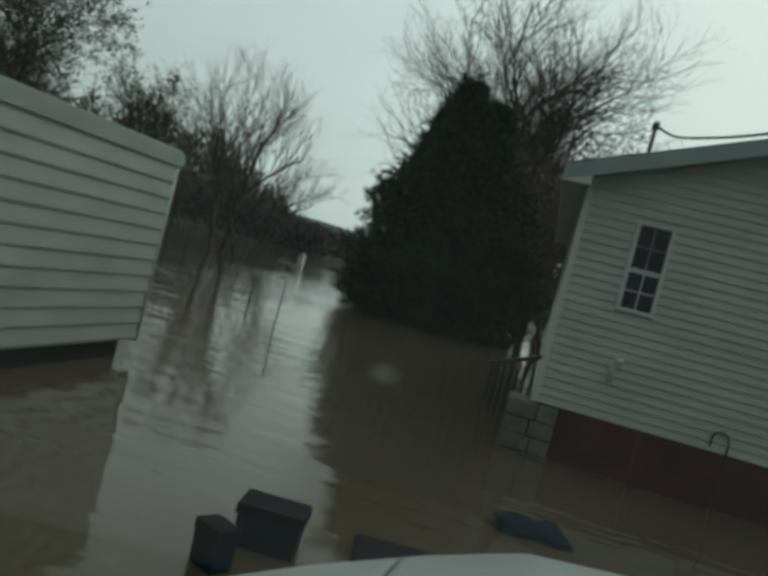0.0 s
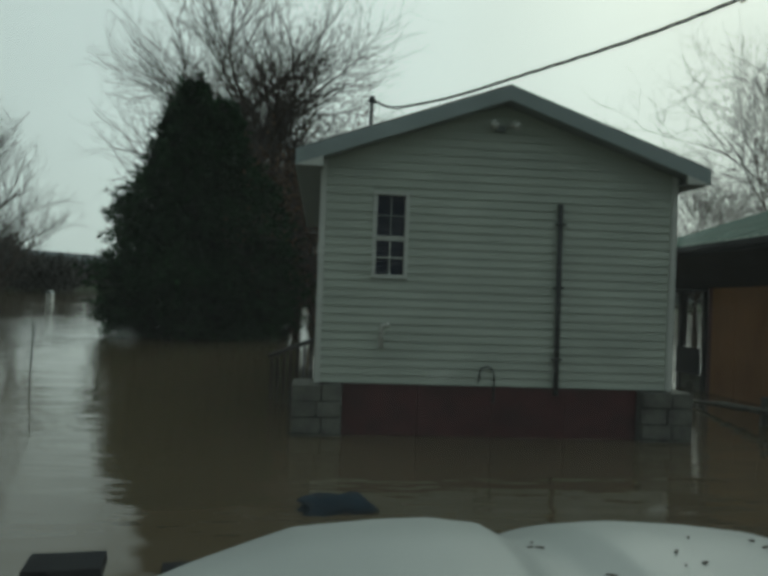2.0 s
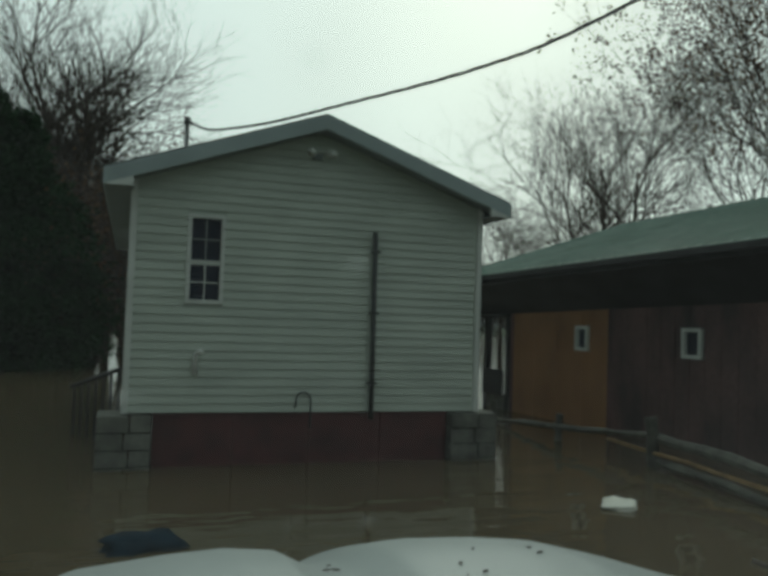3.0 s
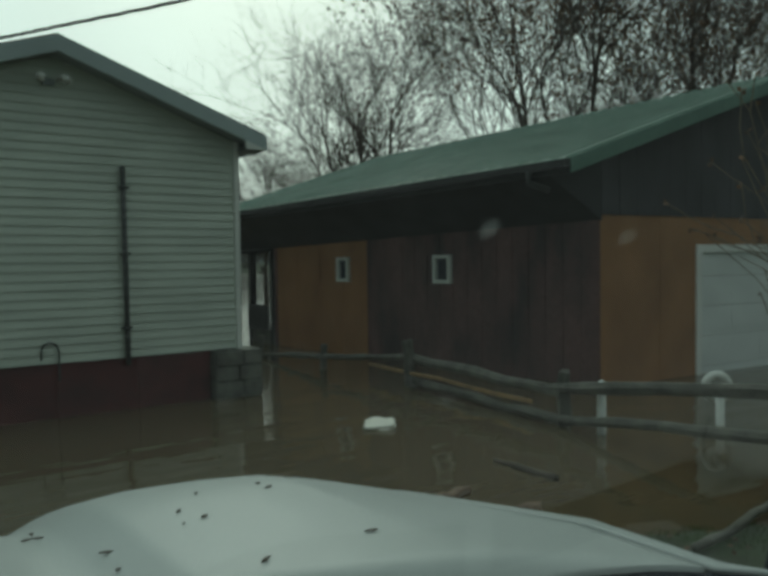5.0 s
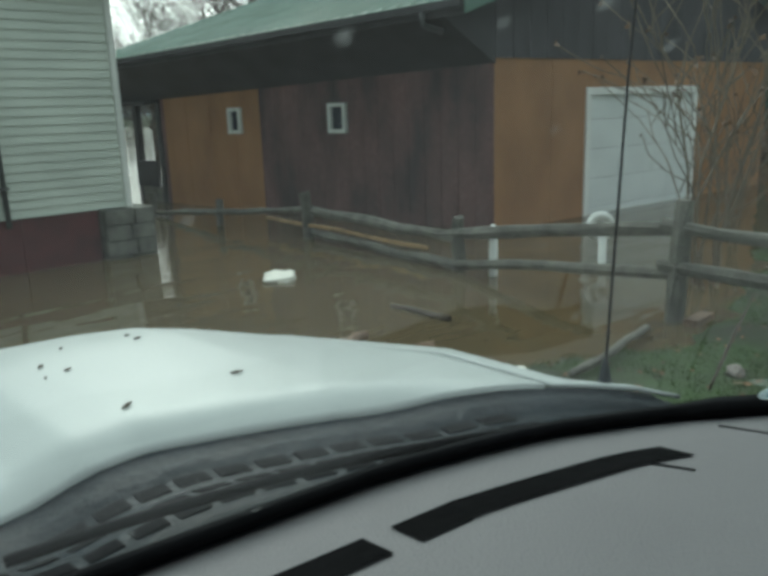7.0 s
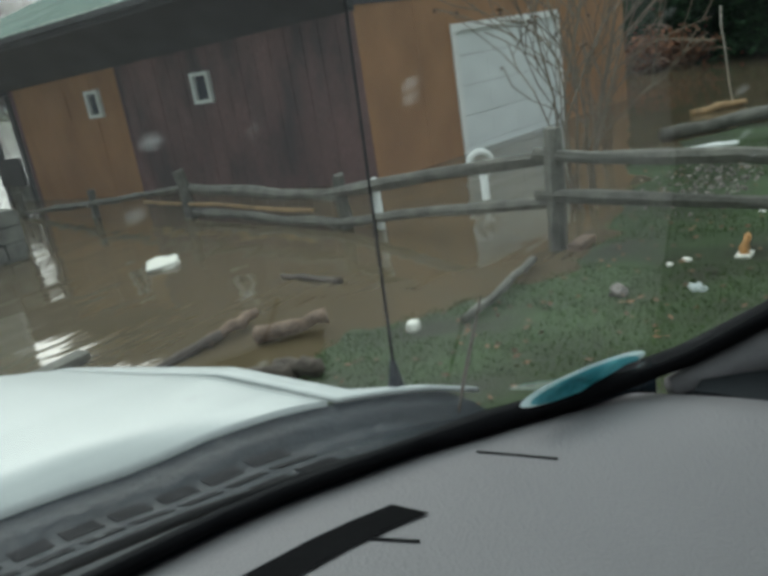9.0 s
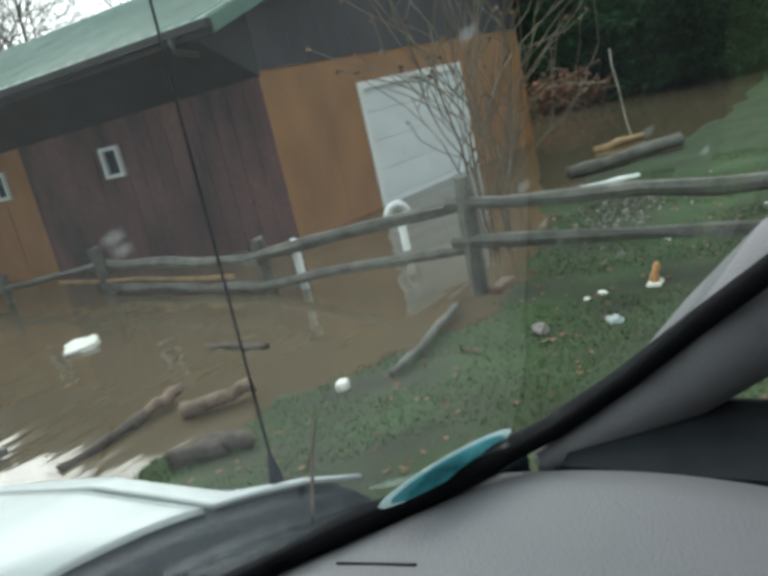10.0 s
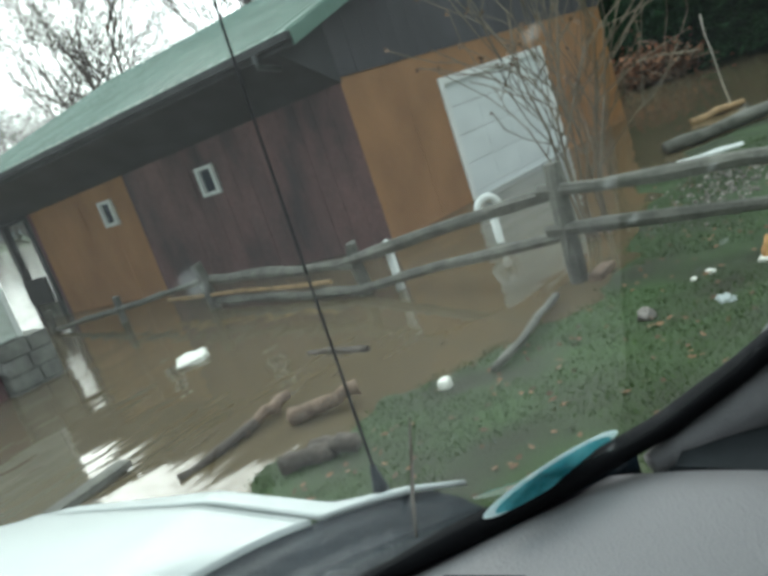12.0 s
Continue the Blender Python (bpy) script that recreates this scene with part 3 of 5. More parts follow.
# roof
y_front, y_back = -.35, BL + 1.6
for s in (0, 1):
    ua, ub = (EAVE_U, RID_U) if s == 0 else (2 * RID_U - EAVE_U, RID_U)
    bm = bmesh.new()
    prism(bm, [rp3(ua, y_front, EAVE_Z - .03), rp3(ub, y_front, RID_Z - .03), rp3(ub, y_back, RID_Z - .03), rp3(ua, y_back, EAVE_Z - .03)],
          [rp3(ua, y_front, EAVE_Z), rp3(ub, y_front, RID_Z), rp3(ub, y_back, RID_Z), rp3(ua, y_back, EAVE_Z)])
    slope = part("roof_slope", bm, M_GREENROOF, barn, "green ribbed metal roof")
    for i in range(39):
        v = y_front + .02 + i * (y_back - y_front - .06) / 38
        bm = bmesh.new()
        prism(bm, [rp3(ua, v, EAVE_Z), rp3(ub, v, RID_Z), rp3(ub, v + .05, RID_Z), rp3(ua, v + .05, EAVE_Z)],
              [rp3(ua, v + .012, EAVE_Z + .022), rp3(ub, v + .012, RID_Z + .022), rp3(ub, v + .038, RID_Z + .022), rp3(ua, v + .038, EAVE_Z + .022)])
        part("roof_rib", bm, M_GREENROOF, slope)
    bm = bmesh.new()
    prism(bm, [rp3(ua, y_front - .02, EAVE_Z - .20), rp3(ub, y_front - .02, RID_Z - .20), rp3(ub, y_front - .02, RID_Z - .01), rp3(ua, y_front - .02, EAVE_Z - .01)],
          [rp3(ua, y_front + .01, EAVE_Z - .20), rp3(ub, y_front + .01, RID_Z - .20), rp3(ub, y_front + .01, RID_Z - .01), rp3(ua, y_front + .01, EAVE_Z - .01)])
    part("rake_trim", bm, M_GREENROOF, barn, "dark green rake trim")
    bm = bmesh.new()
    e0, e1 = (ua, ua + .03) if s == 0 else (ua - .03, ua)
    rbox(bm, e0, e1, y_front, y_back, EAVE_Z - .20, EAVE_Z - .03)
    part("eave_board", bm, M_DARKBEAM, barn)
bm = bmesh.new()
prism(bm, [rp3(EAVE_U + .03, -.01, EAVE_Z - .20), rp3(.02, -.01, WT - .10), rp3(.02, y_back - .02, WT - .10), rp3(EAVE_U + .03, y_back - .02, EAVE_Z - .20)],
      [rp3(EAVE_U + .03, -.01, EAVE_Z - .05), rp3(.02, -.01, WT + .9), rp3(.02, y_back - .02, WT + .9), rp3(EAVE_U + .03, y_back - .02, EAVE_Z - .05)])
part("boxed_soffit", bm, M_DARKBEAM, barn, "dark boxed eave")
bm = bmesh.new()
rbox(bm, EAVE_U - .09, EAVE_U - .005, y_front, y_back, EAVE_Z - .12, EAVE_Z - .025)
part("gutter", bm, M_DARKBEAM, barn, "dark gutter")
bm = bmesh.new()
tube(bm, [rp3(EAVE_U - .05, .25, EAVE_Z - .12), rp3(EAVE_U - .05, .25, EAVE_Z - .28), rp3(EAVE_U + .25, .2, EAVE_Z - .36)], .04, 8)
part("downspout_elbow", bm, M_DARKPIPE, barn, "", True)
# open porch at the far end
for v in (BL + .15, BL + 1.0):
    bm = bmesh.new()
    bbox(bm, -.02, .10, v, v + .12, -.5, WT + .3)
    part("porch_post", bm, M_DARKBEAM, barn)
bm = bmesh.new()
bbox(bm, .5, 1.7, BL + .9, BL + .96, .35, 2.0)
part("porch_door", bm, M_WHITEPVC, barn, "white porch door")
bm = bmesh.new()
bbox(bm, .0, 2.4, BL + .12, BL + 1.1, -.5, .30)
part("porch_floor", bm, M_BLOCK, barn)

bm = bmesh.new()
prism(bm, [bp3(-.35, BL + .13, 1.98), bp3(.9, BL + .13, 2.14), bp3(.9, BL + 1.5, 2.14), bp3(-.35, BL + 1.5, 1.98)], [bp3(-.35, BL + .13, 2.03), bp3(.9, BL + .13, 2.19), bp3(.9, BL + 1.5, 2.19), bp3(-.35, BL + 1.5, 2.03)])
part("porch_awning", bm, M_DARKBEAM, barn)
bm = bmesh.new()
bbox(bm, -.08, -.03, BL + .28, BL + 1.05, .32, .86)
part("porch_panel", bm, M_DARKBEAM, barn)

# ---- trailer ----
TX, TY1, TZ0, TZ1 = -4.43, 7.88, .22, 2.46
trailer = thing("travel_trailer", TX - 1.2, TY1 - 3, 0, "old pale camper trailer with ribbed aluminium sides in the water", "trailer")
bm = bmesh.new()
box(bm, TX - 2.4, TX - .02, TY1 - 6.5, TY1 - .02, TZ0, TZ1 - .04, .06)
part("body", bm, M_TRAILER, trailer)
k = 11
h = (TZ1 - .22 - TZ0) / k
for i in range(k):
    z0 = TZ0 + i * h
    bm = bmesh.new()
    prof = [(-.03, z0), (.012, z0 + .004), (.022, z0 + .03), (.012, z0 + h * .55), (.002, z0 + h), (-.03, z0 + h)]
    prism(bm, [(TX + p, TY1 - 6.4, z) for p, z in prof], [(TX + p, TY1 - .05, z) for p, z in prof])
    part("side_rib", bm, M_TRAILER, trailer)
    bm = bmesh.new()
    prism(bm, [(TX - 2.3, TY1 + p, z) for p, z in prof], [(TX - .05, TY1 + p, z) for p, z in prof])
    part("end_rib", bm, M_TRAILER, trailer)
bm = bmesh.new()
tube(bm, [(TX - .03, TY1 - .03, TZ0 - .02), (TX - .03, TY1 - .03, TZ1 - .12)], .055, 12)
part("corner_trim", bm, M_TRAILER, trailer, "", True)
bm = bmesh.new()
box(bm, TX - 2.4, TX + .035, TY1 - 6.5, TY1 + .04, TZ1 - .22, TZ1, .035)
part("roof_cap", bm, M_TRAILER, trailer, "pale rounded roof edge")
bm = bmesh.new()
box(bm, TX - 2.2, TX - .1, TY1 - 6.3, TY1 - .2, -.4, TZ0)
part("undercarriage", bm, M_BLACKPLASTIC, trailer)

# ---- vehicle round the camera ----
car = thing("pickup_truck", .2, .8, .1, "white pickup truck with a bulged wet hood and grey dashboard", "truck")
HOOD_X = (-.75, -.62, -.45, -.30, -.10, .013, .076, .22, .31, .39, .44, .47, .50, .565, .64, .76, .86, .95, 1.06, 1.12, 1.16)
HOOD_CREST = (.96, 1.10, 1.20, 1.275, 1.362, 1.404, 1.426, 1.441, 1.445, 1.437, 1.411, 1.404, 1.408, 1.436, 1.442, 1.437, 1.427, 1.405, 1.366, 1.35, 1.34)
HOOD_REAR = (.98, 1.13, 1.235, 1.31, 1.395, 1.428, 1.444, 1.454, 1.456, 1.450, 1.430, 1.424, 1.427, 1.447, 1.452, 1.450, 1.446, 1.440, 1.436, 1.432, 1.42)


def rear_line(x):
    return interp(x, (-.8, -.5, 0, .37, .48, .62, .72, .82, .94, 1.03, 1.09, 1.15, 1.20), (.35, .52, .66, .71, .705, .69, .65, .61, .55, .48, .42, .34, .26))


def seal_line(x):
    return interp(x, (-.85, -.65, -.25, .15, .42, .67, .81, .94, 1.05, 1.12), (.0, .17, .335, .39, .385, .345, .30, .235, .17, .13))


def hood_z(x, y):
    """Two long bulges with a valley between them; the nose falls away, the rear lip rolls down to the cowl."""
    crest, rear = interp(x, HOOD_X, HOOD_CREST), interp(x, HOOD_X, HOOD_REAR)
    d = y - 1.15
    z = crest + (rear - crest) * min(1, max(0, -d) / .5)
    bend = max(0, d + .12)
    z -= .55 * min(bend, .25) ** 2 + .28 * max(0, bend - .25) + .12 * max(0, d) ** 2
    z -= 6.0 * (1 - ease(.85, 1.02, x)) * max(0, .06 - (y - rear_line(x))) ** 2
    return z


def sheet(name, fn, us, vs, material, parent, label="", thick=.02, smooth=True):
    """A curved panel with thickness."""
    top = [fn(u, v) for v in vs for u in us]
    k, m = len(us), len(vs)
    verts = top + [(x, y, z - thick) for x, y, z in top]
    o = k * m
    fs = []
    for j in range(m - 1):
        for i in range(k - 1):
            q = (j * k + i, j * k + i + 1, (j + 1) * k + i + 1, (j + 1) * k + i)
            fs.append(q)
            fs.append(tuple(o + w for w in q[::-1]))
    ring = [i for i in range(k)] + [j * k + k - 1 for j in range(1, m)] + [(m - 1) * k + i for i in range(k - 2, -1, -1)] + [j * k for j in range(m - 2, 0, -1)]
    for a, b_ in zip(ring, ring[1:] + ring[:1]):
        fs.append((b_, a, o + a, o + b_))
    return part(name, raw(name, verts, fs, material, smooth), None, parent, label)


def hood_point(u, v):
    y = rear_line(u) + v ** 1.4 * (2.15 - rear_line(u))
    x = min(u, 1.078 + .075 * max(0, 1 - (y - .34) / .12)) if u > 1.05 else u
    return (x, y, hood_z(x, y))


def lin(a, b_, k):
    return [a + (b_ - a) * i / (k - 1) for i in range(k)]


hood = sheet("hood", hood_point, lin(-.125, 1.045, 110), lin(0, 1, 60), M_HOOD, car, "white bulged hood beaded with rain")
sheet("fender", hood_point, lin(-.75, -.133, 30), lin(0, 1, 40), M_HOOD, car)
sheet("fender", hood_point, lin(1.052, 1.15, 14), lin(0, 1, 60), M_HOOD, car, thick=.006)
bm = bmesh.new()
box(bm, -.66, 1.05, .5, 1.35, .40, .72, .08)
part("engine_bay", bm, M_BLACKPLASTIC, car)
bm = bmesh.new()
box(bm, -.74, 1.12, -2.6, 1.45, .30, .58, .08)
part("chassis", bm, M_BLACKPLASTIC, car)
for x in (-.72, 1.02):
    for y in (1.35, -1.9):
        bm = bmesh.new()
        g = ground_height(x, y)
        tube(bm, [(x - .11, y, g + .36), (x - .09, y, g + .36), (x + .09, y, g + .36), (x + .11, y, g + .36)], [.28, .37, .37, .28], 24)
        part("wheel", bm, M_SEAL, car, "black tyre")
# cowl between hood and glass
def cowl_point(u, v):
    y0, y1 = seal_line(u) + .012, rear_line(u) + .004
    za = 1.50 - .13 * max(0, abs(u - .2) - .5) ** 2
    zb = hood_z(u, rear_line(u)) - .006
    z = za + (zb - za) * v - .035 * math.sin(math.pi * v) - .004 * math.sin(v * 19) * ease(.2, .35, v) * ease(.95, .8, v)
    return (u, y0 + v * (y1 - y0), z)


sheet("cowl", cowl_point, lin(-.8, 1.13, 60), lin(0, 1, 71), M_COWL, car, "black plastic cowl panel")
for row in (.50, .62, .74):
    for i in range(17):
        u = .30 + i * .040
        quad = [cowl_point(u + du, row + dv) for du, dv in ((0, 0), (.030, 0), (.030, .055), (0, .055))]
        bm = bmesh.new()
        prism(bm, [(x, y, z - .003) for x, y, z in quad], [(x, y, z + .0012) for x, y, z in quad])
        part("cowl_louvre", bm, M_VENT, car)
# wet leaf scraps on the hood
rng = random.Random(12)
for i in range(16):
    x, y = rng.uniform(.45, .95), rng.uniform(.75, 1.25)
    a = rng.uniform(-.5, .9)
    ln = rng.uniform(.003, .011)
    bm = bmesh.new()
    z = hood_z(x, y) + .0015
    prism(bm, [(x - ln * math.cos(a), y - ln * math.sin(a), z), (x, y - .003, z), (x + ln * math.cos(a), y + ln * math.sin(a), z), (x, y + .003, z)],
          [(x - ln * .9 * math.cos(a), y - ln * .9 * math.sin(a), z + .002), (x, y - .003, z + .002), (x + ln * .9 * math.cos(a), y + ln * .9 * math.sin(a), z + .002), (x, y + .003, z + .002)])
    solo("leaf_scrap", bm, M_BARK, "dark wet leaf scrap stuck to the hood", "leaf", "scraps on the hood")
# wiper
bm = bmesh.new()
tube(bm, [(u, seal_line(u) + .07 + .02 * math.sin(u * 3), 1.488 - .05 * max(0, u - .5)) for u in lin(.42, 1.02, 12)], .0045, 6)
part("wiper_blade", bm, M_SEAL, car, "", True)
# antenna
ant = new("antenna")
ant.parent = car
ant.matrix_parent_inverse = car.matrix_basis.inverted()
bm = bmesh.new()
tube(bm, [(1.11, .42, 1.405), (1.11, .42, 1.432), (1.11, .42, 1.462)], [.013, .009, .003], 12)
part("antenna_base", bm, M_COWL, ant, "", True)
bm = bmesh.new()
tube(bm, [(1.11, .42, 1.44), (1.10, .40, 1.8), (1.075, .36, 2.2)], [.0020, .0016, .0010], 6)
part("antenna_rod", bm, M_SEAL, ant, "thin black rod", True)
# dashboard
def dash_point(u, v):
    y1 = seal_line(u) + .014
    y = y1 - v * (y1 + .42)
    z = 1.493 - .13 * max(0, abs(u - .2) - .5) ** 2 + .012 * math.sin(min(1, v * 2.2) * math.pi) - .10 * ease(.45, 1, v)
    return (u, y, z)


sheet("dashboard", dash_point, lin(-.83, 1.098, 60), lin(0, 1, 40), M_DASH, car, "grey vinyl dashboard", thick=.03)
# defroster slots
def dash_at(u, y):
    y1 = seal_line(u) + .014
    return dash_point(u, (y1 - y) / (y1 + .42))


for ua, ub in ((-.32, .02), (.06, .30), (.335, .590), (.612, .850)):
    bm = bmesh.new()
    lo, hi = [], []
    us = lin(ua, ub, 10)
    off = lambda u: seal_line(u) - .056
    for dy, lift in ((0, .0015), (-.030, .0015)):
        ring = [dash_at(u, off(u) + dy) for u in us]
        (lo if dy == 0 else hi).extend([bm.verts.new((x, y, z + lift)) for x, y, z in ring])
    for i in range(len(us) - 1):
        bm.faces.new((lo[i], lo[i + 1], hi[i + 1], hi[i]))
    bmesh.ops.solidify(bm, geom=bm.faces[:], thickness=.003)
    part("defroster_slot", bm, M_VENT, car, "black defroster slot")
# panel seams of the dashboard top
for pts in ([(.940, .212), (.946, .150)], [(.812, .213), (.822, .182)], [(.615, .268), (.655, .262)]):
    bm = bmesh.new()
    tube(bm, [Vector(dash_at(x, y)) + Vector((0, 0, .0006)) for x, y in pts], .0011, 6)
    part("dash_seam", bm, M_VENT, car)
# black filler added where the gap beside the dashboard lies in shade
bm = bmesh.new()
box(bm, 1.092, 1.235, -.5, .112, 1.22, 1.482, .01)
box(bm, 1.086, 1.112, .09, .150, 1.40, 1.464, .004)
part("gap_shade_corner", bm, M_BLACKPLASTIC, car, "added black filler for the shaded gap at the dashboard corner")
# second added block, its black stands in for shade under the pillar
bm = bmesh.new()
box(bm, 1.09, 1.29, -.75, .05, 1.20, 1.462, .02)
part("gap_shade_block", bm, M_BLACKPLASTIC, car, "added black block for the shaded gap below the pillar")
# rubber seal along the glass
RIM = [(u, seal_line(u) + .012, 1.503 - .13 * max(0, abs(u - .2) - .5) ** 2) for u in lin(-.80, 1.02, 40)]
RIM += [(1.08, .158, 1.492), (1.13, .115, 1.50), (1.175, .062, 1.525), (1.20, .01, 1.56), (1.20, -.05, 1.605), (1.195, -.13, 1.67), (1.165, -.28, 1.80), (1.09, -.50, 2.05)]
bm = bmesh.new()
tube(bm, RIM, [.0065 if p[0] < .95 else .0105 for p in RIM], 8)
part("windshield_seal", bm, M_SEAL, car, "black rubber windshield seal", True)
bm = bmesh.new()
PIL = [(1.115, .125, 1.474), (1.155, .09, 1.482), (1.205, .045, 1.497), (1.240, -.01, 1.535), (1.262, -.07, 1.585), (1.262, -.16, 1.66), (1.23, -.32, 1.80), (1.15, -.54, 2.06)]
tube(bm, PIL, [.010, .018, .034, .046, .05, .05, .05, .05], 14)
part("pillar_trim", bm, M_DASH, car, "grey pillar trim", True)
bm = bmesh.new()
tube(bm, [(.4 - p[0], p[1], p[2]) for p in PIL], .05, 12)
part("pillar_trim", bm, M_DASH, car, "", True)
# sticker at the foot of the glass
bm = bmesh.new()
for sc, mt, nm, lift in ((1.0, M_STICKEREDGE, "sticker_edge", 0), (.86, M_TEAL, "teal_sticker", .002)):
    bm = bmesh.new()
    c, ax, up = Vector((1.047, .170, 1.508)), Vector((.067, -.025, -.0045)), Vector((-.001, -.0045, .0123))
    nrm = ax.cross(up).normalized()
    ring = []
    for i in range(40):
        a = 2 * math.pi * i / 40
        ring.append(bm.verts.new(c + ax * math.cos(a) * sc + up * math.sin(a) * sc - nrm * lift * -1))
    bm.faces.new(ring)
    bmesh.ops.solidify(bm, geom=bm.faces[:], thickness=.001)
    part(nm, bm, mt, car, "teal oval sticker on the glass" if lift else "")
# painted outer skin of the cab
bm = bmesh.new()
box(bm, -.80, 1.20, -2.28, -.22, 2.185, 2.215, .012)
part("roof_skin", bm, M_HOOD, car)
for x in (-.93, 1.295):
    bm = bmesh.new()
    box(bm, x, x + .03, -2.28, .05, .55, 1.40, .012)
    part("door_skin", bm, M_HOOD, car)
for x in (-.78, 1.10):
    bm = bmesh.new()
    box(bm, x, x + .03, .1, 1.15, .60, .88, .012)
    part("fender_side", bm, M_HOOD, car)
bm = bmesh.new()
box(bm, -.1, 1.0, 1.80, 2.05, .28, .42, .03)
part("front_bumper", bm, M_BLACKPLASTIC, car)
# cab shell behind and above
bm = bmesh.new()
box(bm, -.75, 1.15, -2.2, -.24, 2.13, 2.18, .02)
part("roof", bm, M_HEADLINER, car)
bm = bmesh.new()
box(bm, -.85, 1.25, -2.25, -2.15, .6, 2.15)
part("rear_wall", bm, M_HEADLINER, car)
for x in (-.88, 1.24):
    bm = bmesh.new()
    box(bm, x, x + .05, -2.2, .02, .6, 1.42, .02)
    part("door_panel", bm, M_DASH, car)
bm = bmesh.new()
box(bm, -.8, 1.2, -2.1, .1, .58, .64)
part("cab_floor", bm, M_BLACKPLASTIC, car)
for x in (-.25, .68):
    bm = bmesh.new()
    box(bm, x - .26, x + .26, -1.25, -.65, .75, 1.0, .06)
    box(bm, x - .26, x + .26, -1.4, -1.2, .9, 1.65, .06)
    part("seat", bm, M_HEADLINER, car)

# windshield
M_GLASS = bpy.data.materials.new("wet_windshield")
M_GLASS.use_nodes = True
n, l = M_GLASS.node_tree.nodes, M_GLASS.node_tree.links
n.remove(n["Principled BSDF"])
clear = n.new("ShaderNodeBsdfTransparent")
clear.inputs["Color"].default_value = (0.93, 0.97, 0.95, 1)
gloss = n.new("ShaderNodeBsdfGlossy")
gloss.inputs["Roughness"].default_value = 0.02
fres = n.new("ShaderNodeFresnel")
fres.inputs["IOR"].default_value = 2.0
film = n.new("ShaderNodeBsdfTranslucent")
film.inputs["Color"].default_value = (0.80, 0.86, 0.84, 1)
tc = n.new("ShaderNodeTexCoord")
smear = n.new("ShaderNodeTexNoise")
smear.inputs["Scale"].default_value = 5
smear.inputs["Detail"].default_value = 4
l.new(tc.outputs["Object"], smear.inputs["Vector"])
sm = n.new("ShaderNodeMapRange")
sm.inputs["From Min"].default_value, sm.inputs["From Max"].default_value = 0.35, 0.75
sm.inputs["To Min"].default_value, sm.inputs["To Max"].default_value = 0.0, 0.009
l.new(smear.outputs["Fac"], sm.inputs["Value"])
drop = n.new("ShaderNodeTexVoronoi")
drop.inputs["Scale"].default_value = 34
l.new(tc.outputs["Object"], drop.inputs["Vector"])
few = n.new("ShaderNodeMath")
few.operation = "GREATER_THAN"
few.inputs[1].default_value = 0.62
sep = n.new("ShaderNodeSeparateColor")
l.new(drop.outputs["Color"], sep.inputs["Color"])
l.new(sep.outputs["Red"], few.inputs[0])
dm = n.new("ShaderNodeMapRange")
dm.inputs["From Min"].default_value, dm.inputs["From Max"].default_value = 0.06, 0.16
dm.inputs["To Min"].default_value, dm.inputs["To Max"].default_value = 0.07, 0.0
l.new(drop.outputs["Distance"], dm.inputs["Value"])
dk = n.new("ShaderNodeMath")
dk.operation = "MULTIPLY_ADD"
l.new(dm.outputs["Result"], dk.inputs[0])
l.new(few.outputs[0], dk.inputs[1])
l.new(sm.outputs["Result"], dk.inputs[2])
m1, m2 = n.new("ShaderNodeMixShader"), n.new("ShaderNodeMixShader")
l.new(dk.outputs[0], m1.inputs[0])
l.new(clear.outputs[0], m1.inputs[1])
l.new(film.outputs[0], m1.inputs[2])
l.new(fres.outputs[0], m2.inputs[0])
l.new(m1.outputs[0], m2.inputs[1])
l.new(gloss.outputs[0], m2.inputs[2])
l.new(m2.outputs[0], n["Material Output"].inputs["Surface"])


def glass_point(u, v):
    if u <= 1.05:
        x, y, z = u, seal_line(u) + .012, 1.503 - .13 * max(0, abs(u - .2) - .5) ** 2
    else:
        k = (u - 1.05) / .15
        x, y, z = 1.05 + .14 * k, interp(k, (0, .4, .75, 1), (.182, .125, .075, .02)), interp(k, (0, .4, .75, 1), (1.488, 1.50, 1.52, 1.555))
    tx = .2 + (x - .2) * .90
    bow = .05 * math.sin(math.pi * v)
    return (x + (tx - x) * v, y + (-.20 - .30 * abs(x - .2) ** 2 - y) * v + bow, z + (2.14 - .09 * abs(x - .2) ** 2 - z) * v)


us, vs = lin(-.8, 1.20, 60), lin(0, 1, 24)
verts = [glass_point(u, v) for v in vs for u in us]
k = len(us)
glass = part("windshield", raw("windshield", verts, [(j * k + i, j * k + i + 1, (j + 1) * k + i + 1, (j + 1) * k + i) for j in range(23) for i in range(k - 1)], M_GLASS, True), None, car, "clear rain-spotted windshield")
glass.visible_shadow = False

# thin dark upright line set against the glass
bm = bmesh.new()
tube(bm, [(.938, .222, 1.523), (.936, .212, 1.553), (.938, .202, 1.585), (.936, .190, 1.617)], [.0010, .0015, .0012, .0005], 6)
solo("glass_streak", bm, M_BARK, "thin dark upright streak on the wet windshield", "stem")

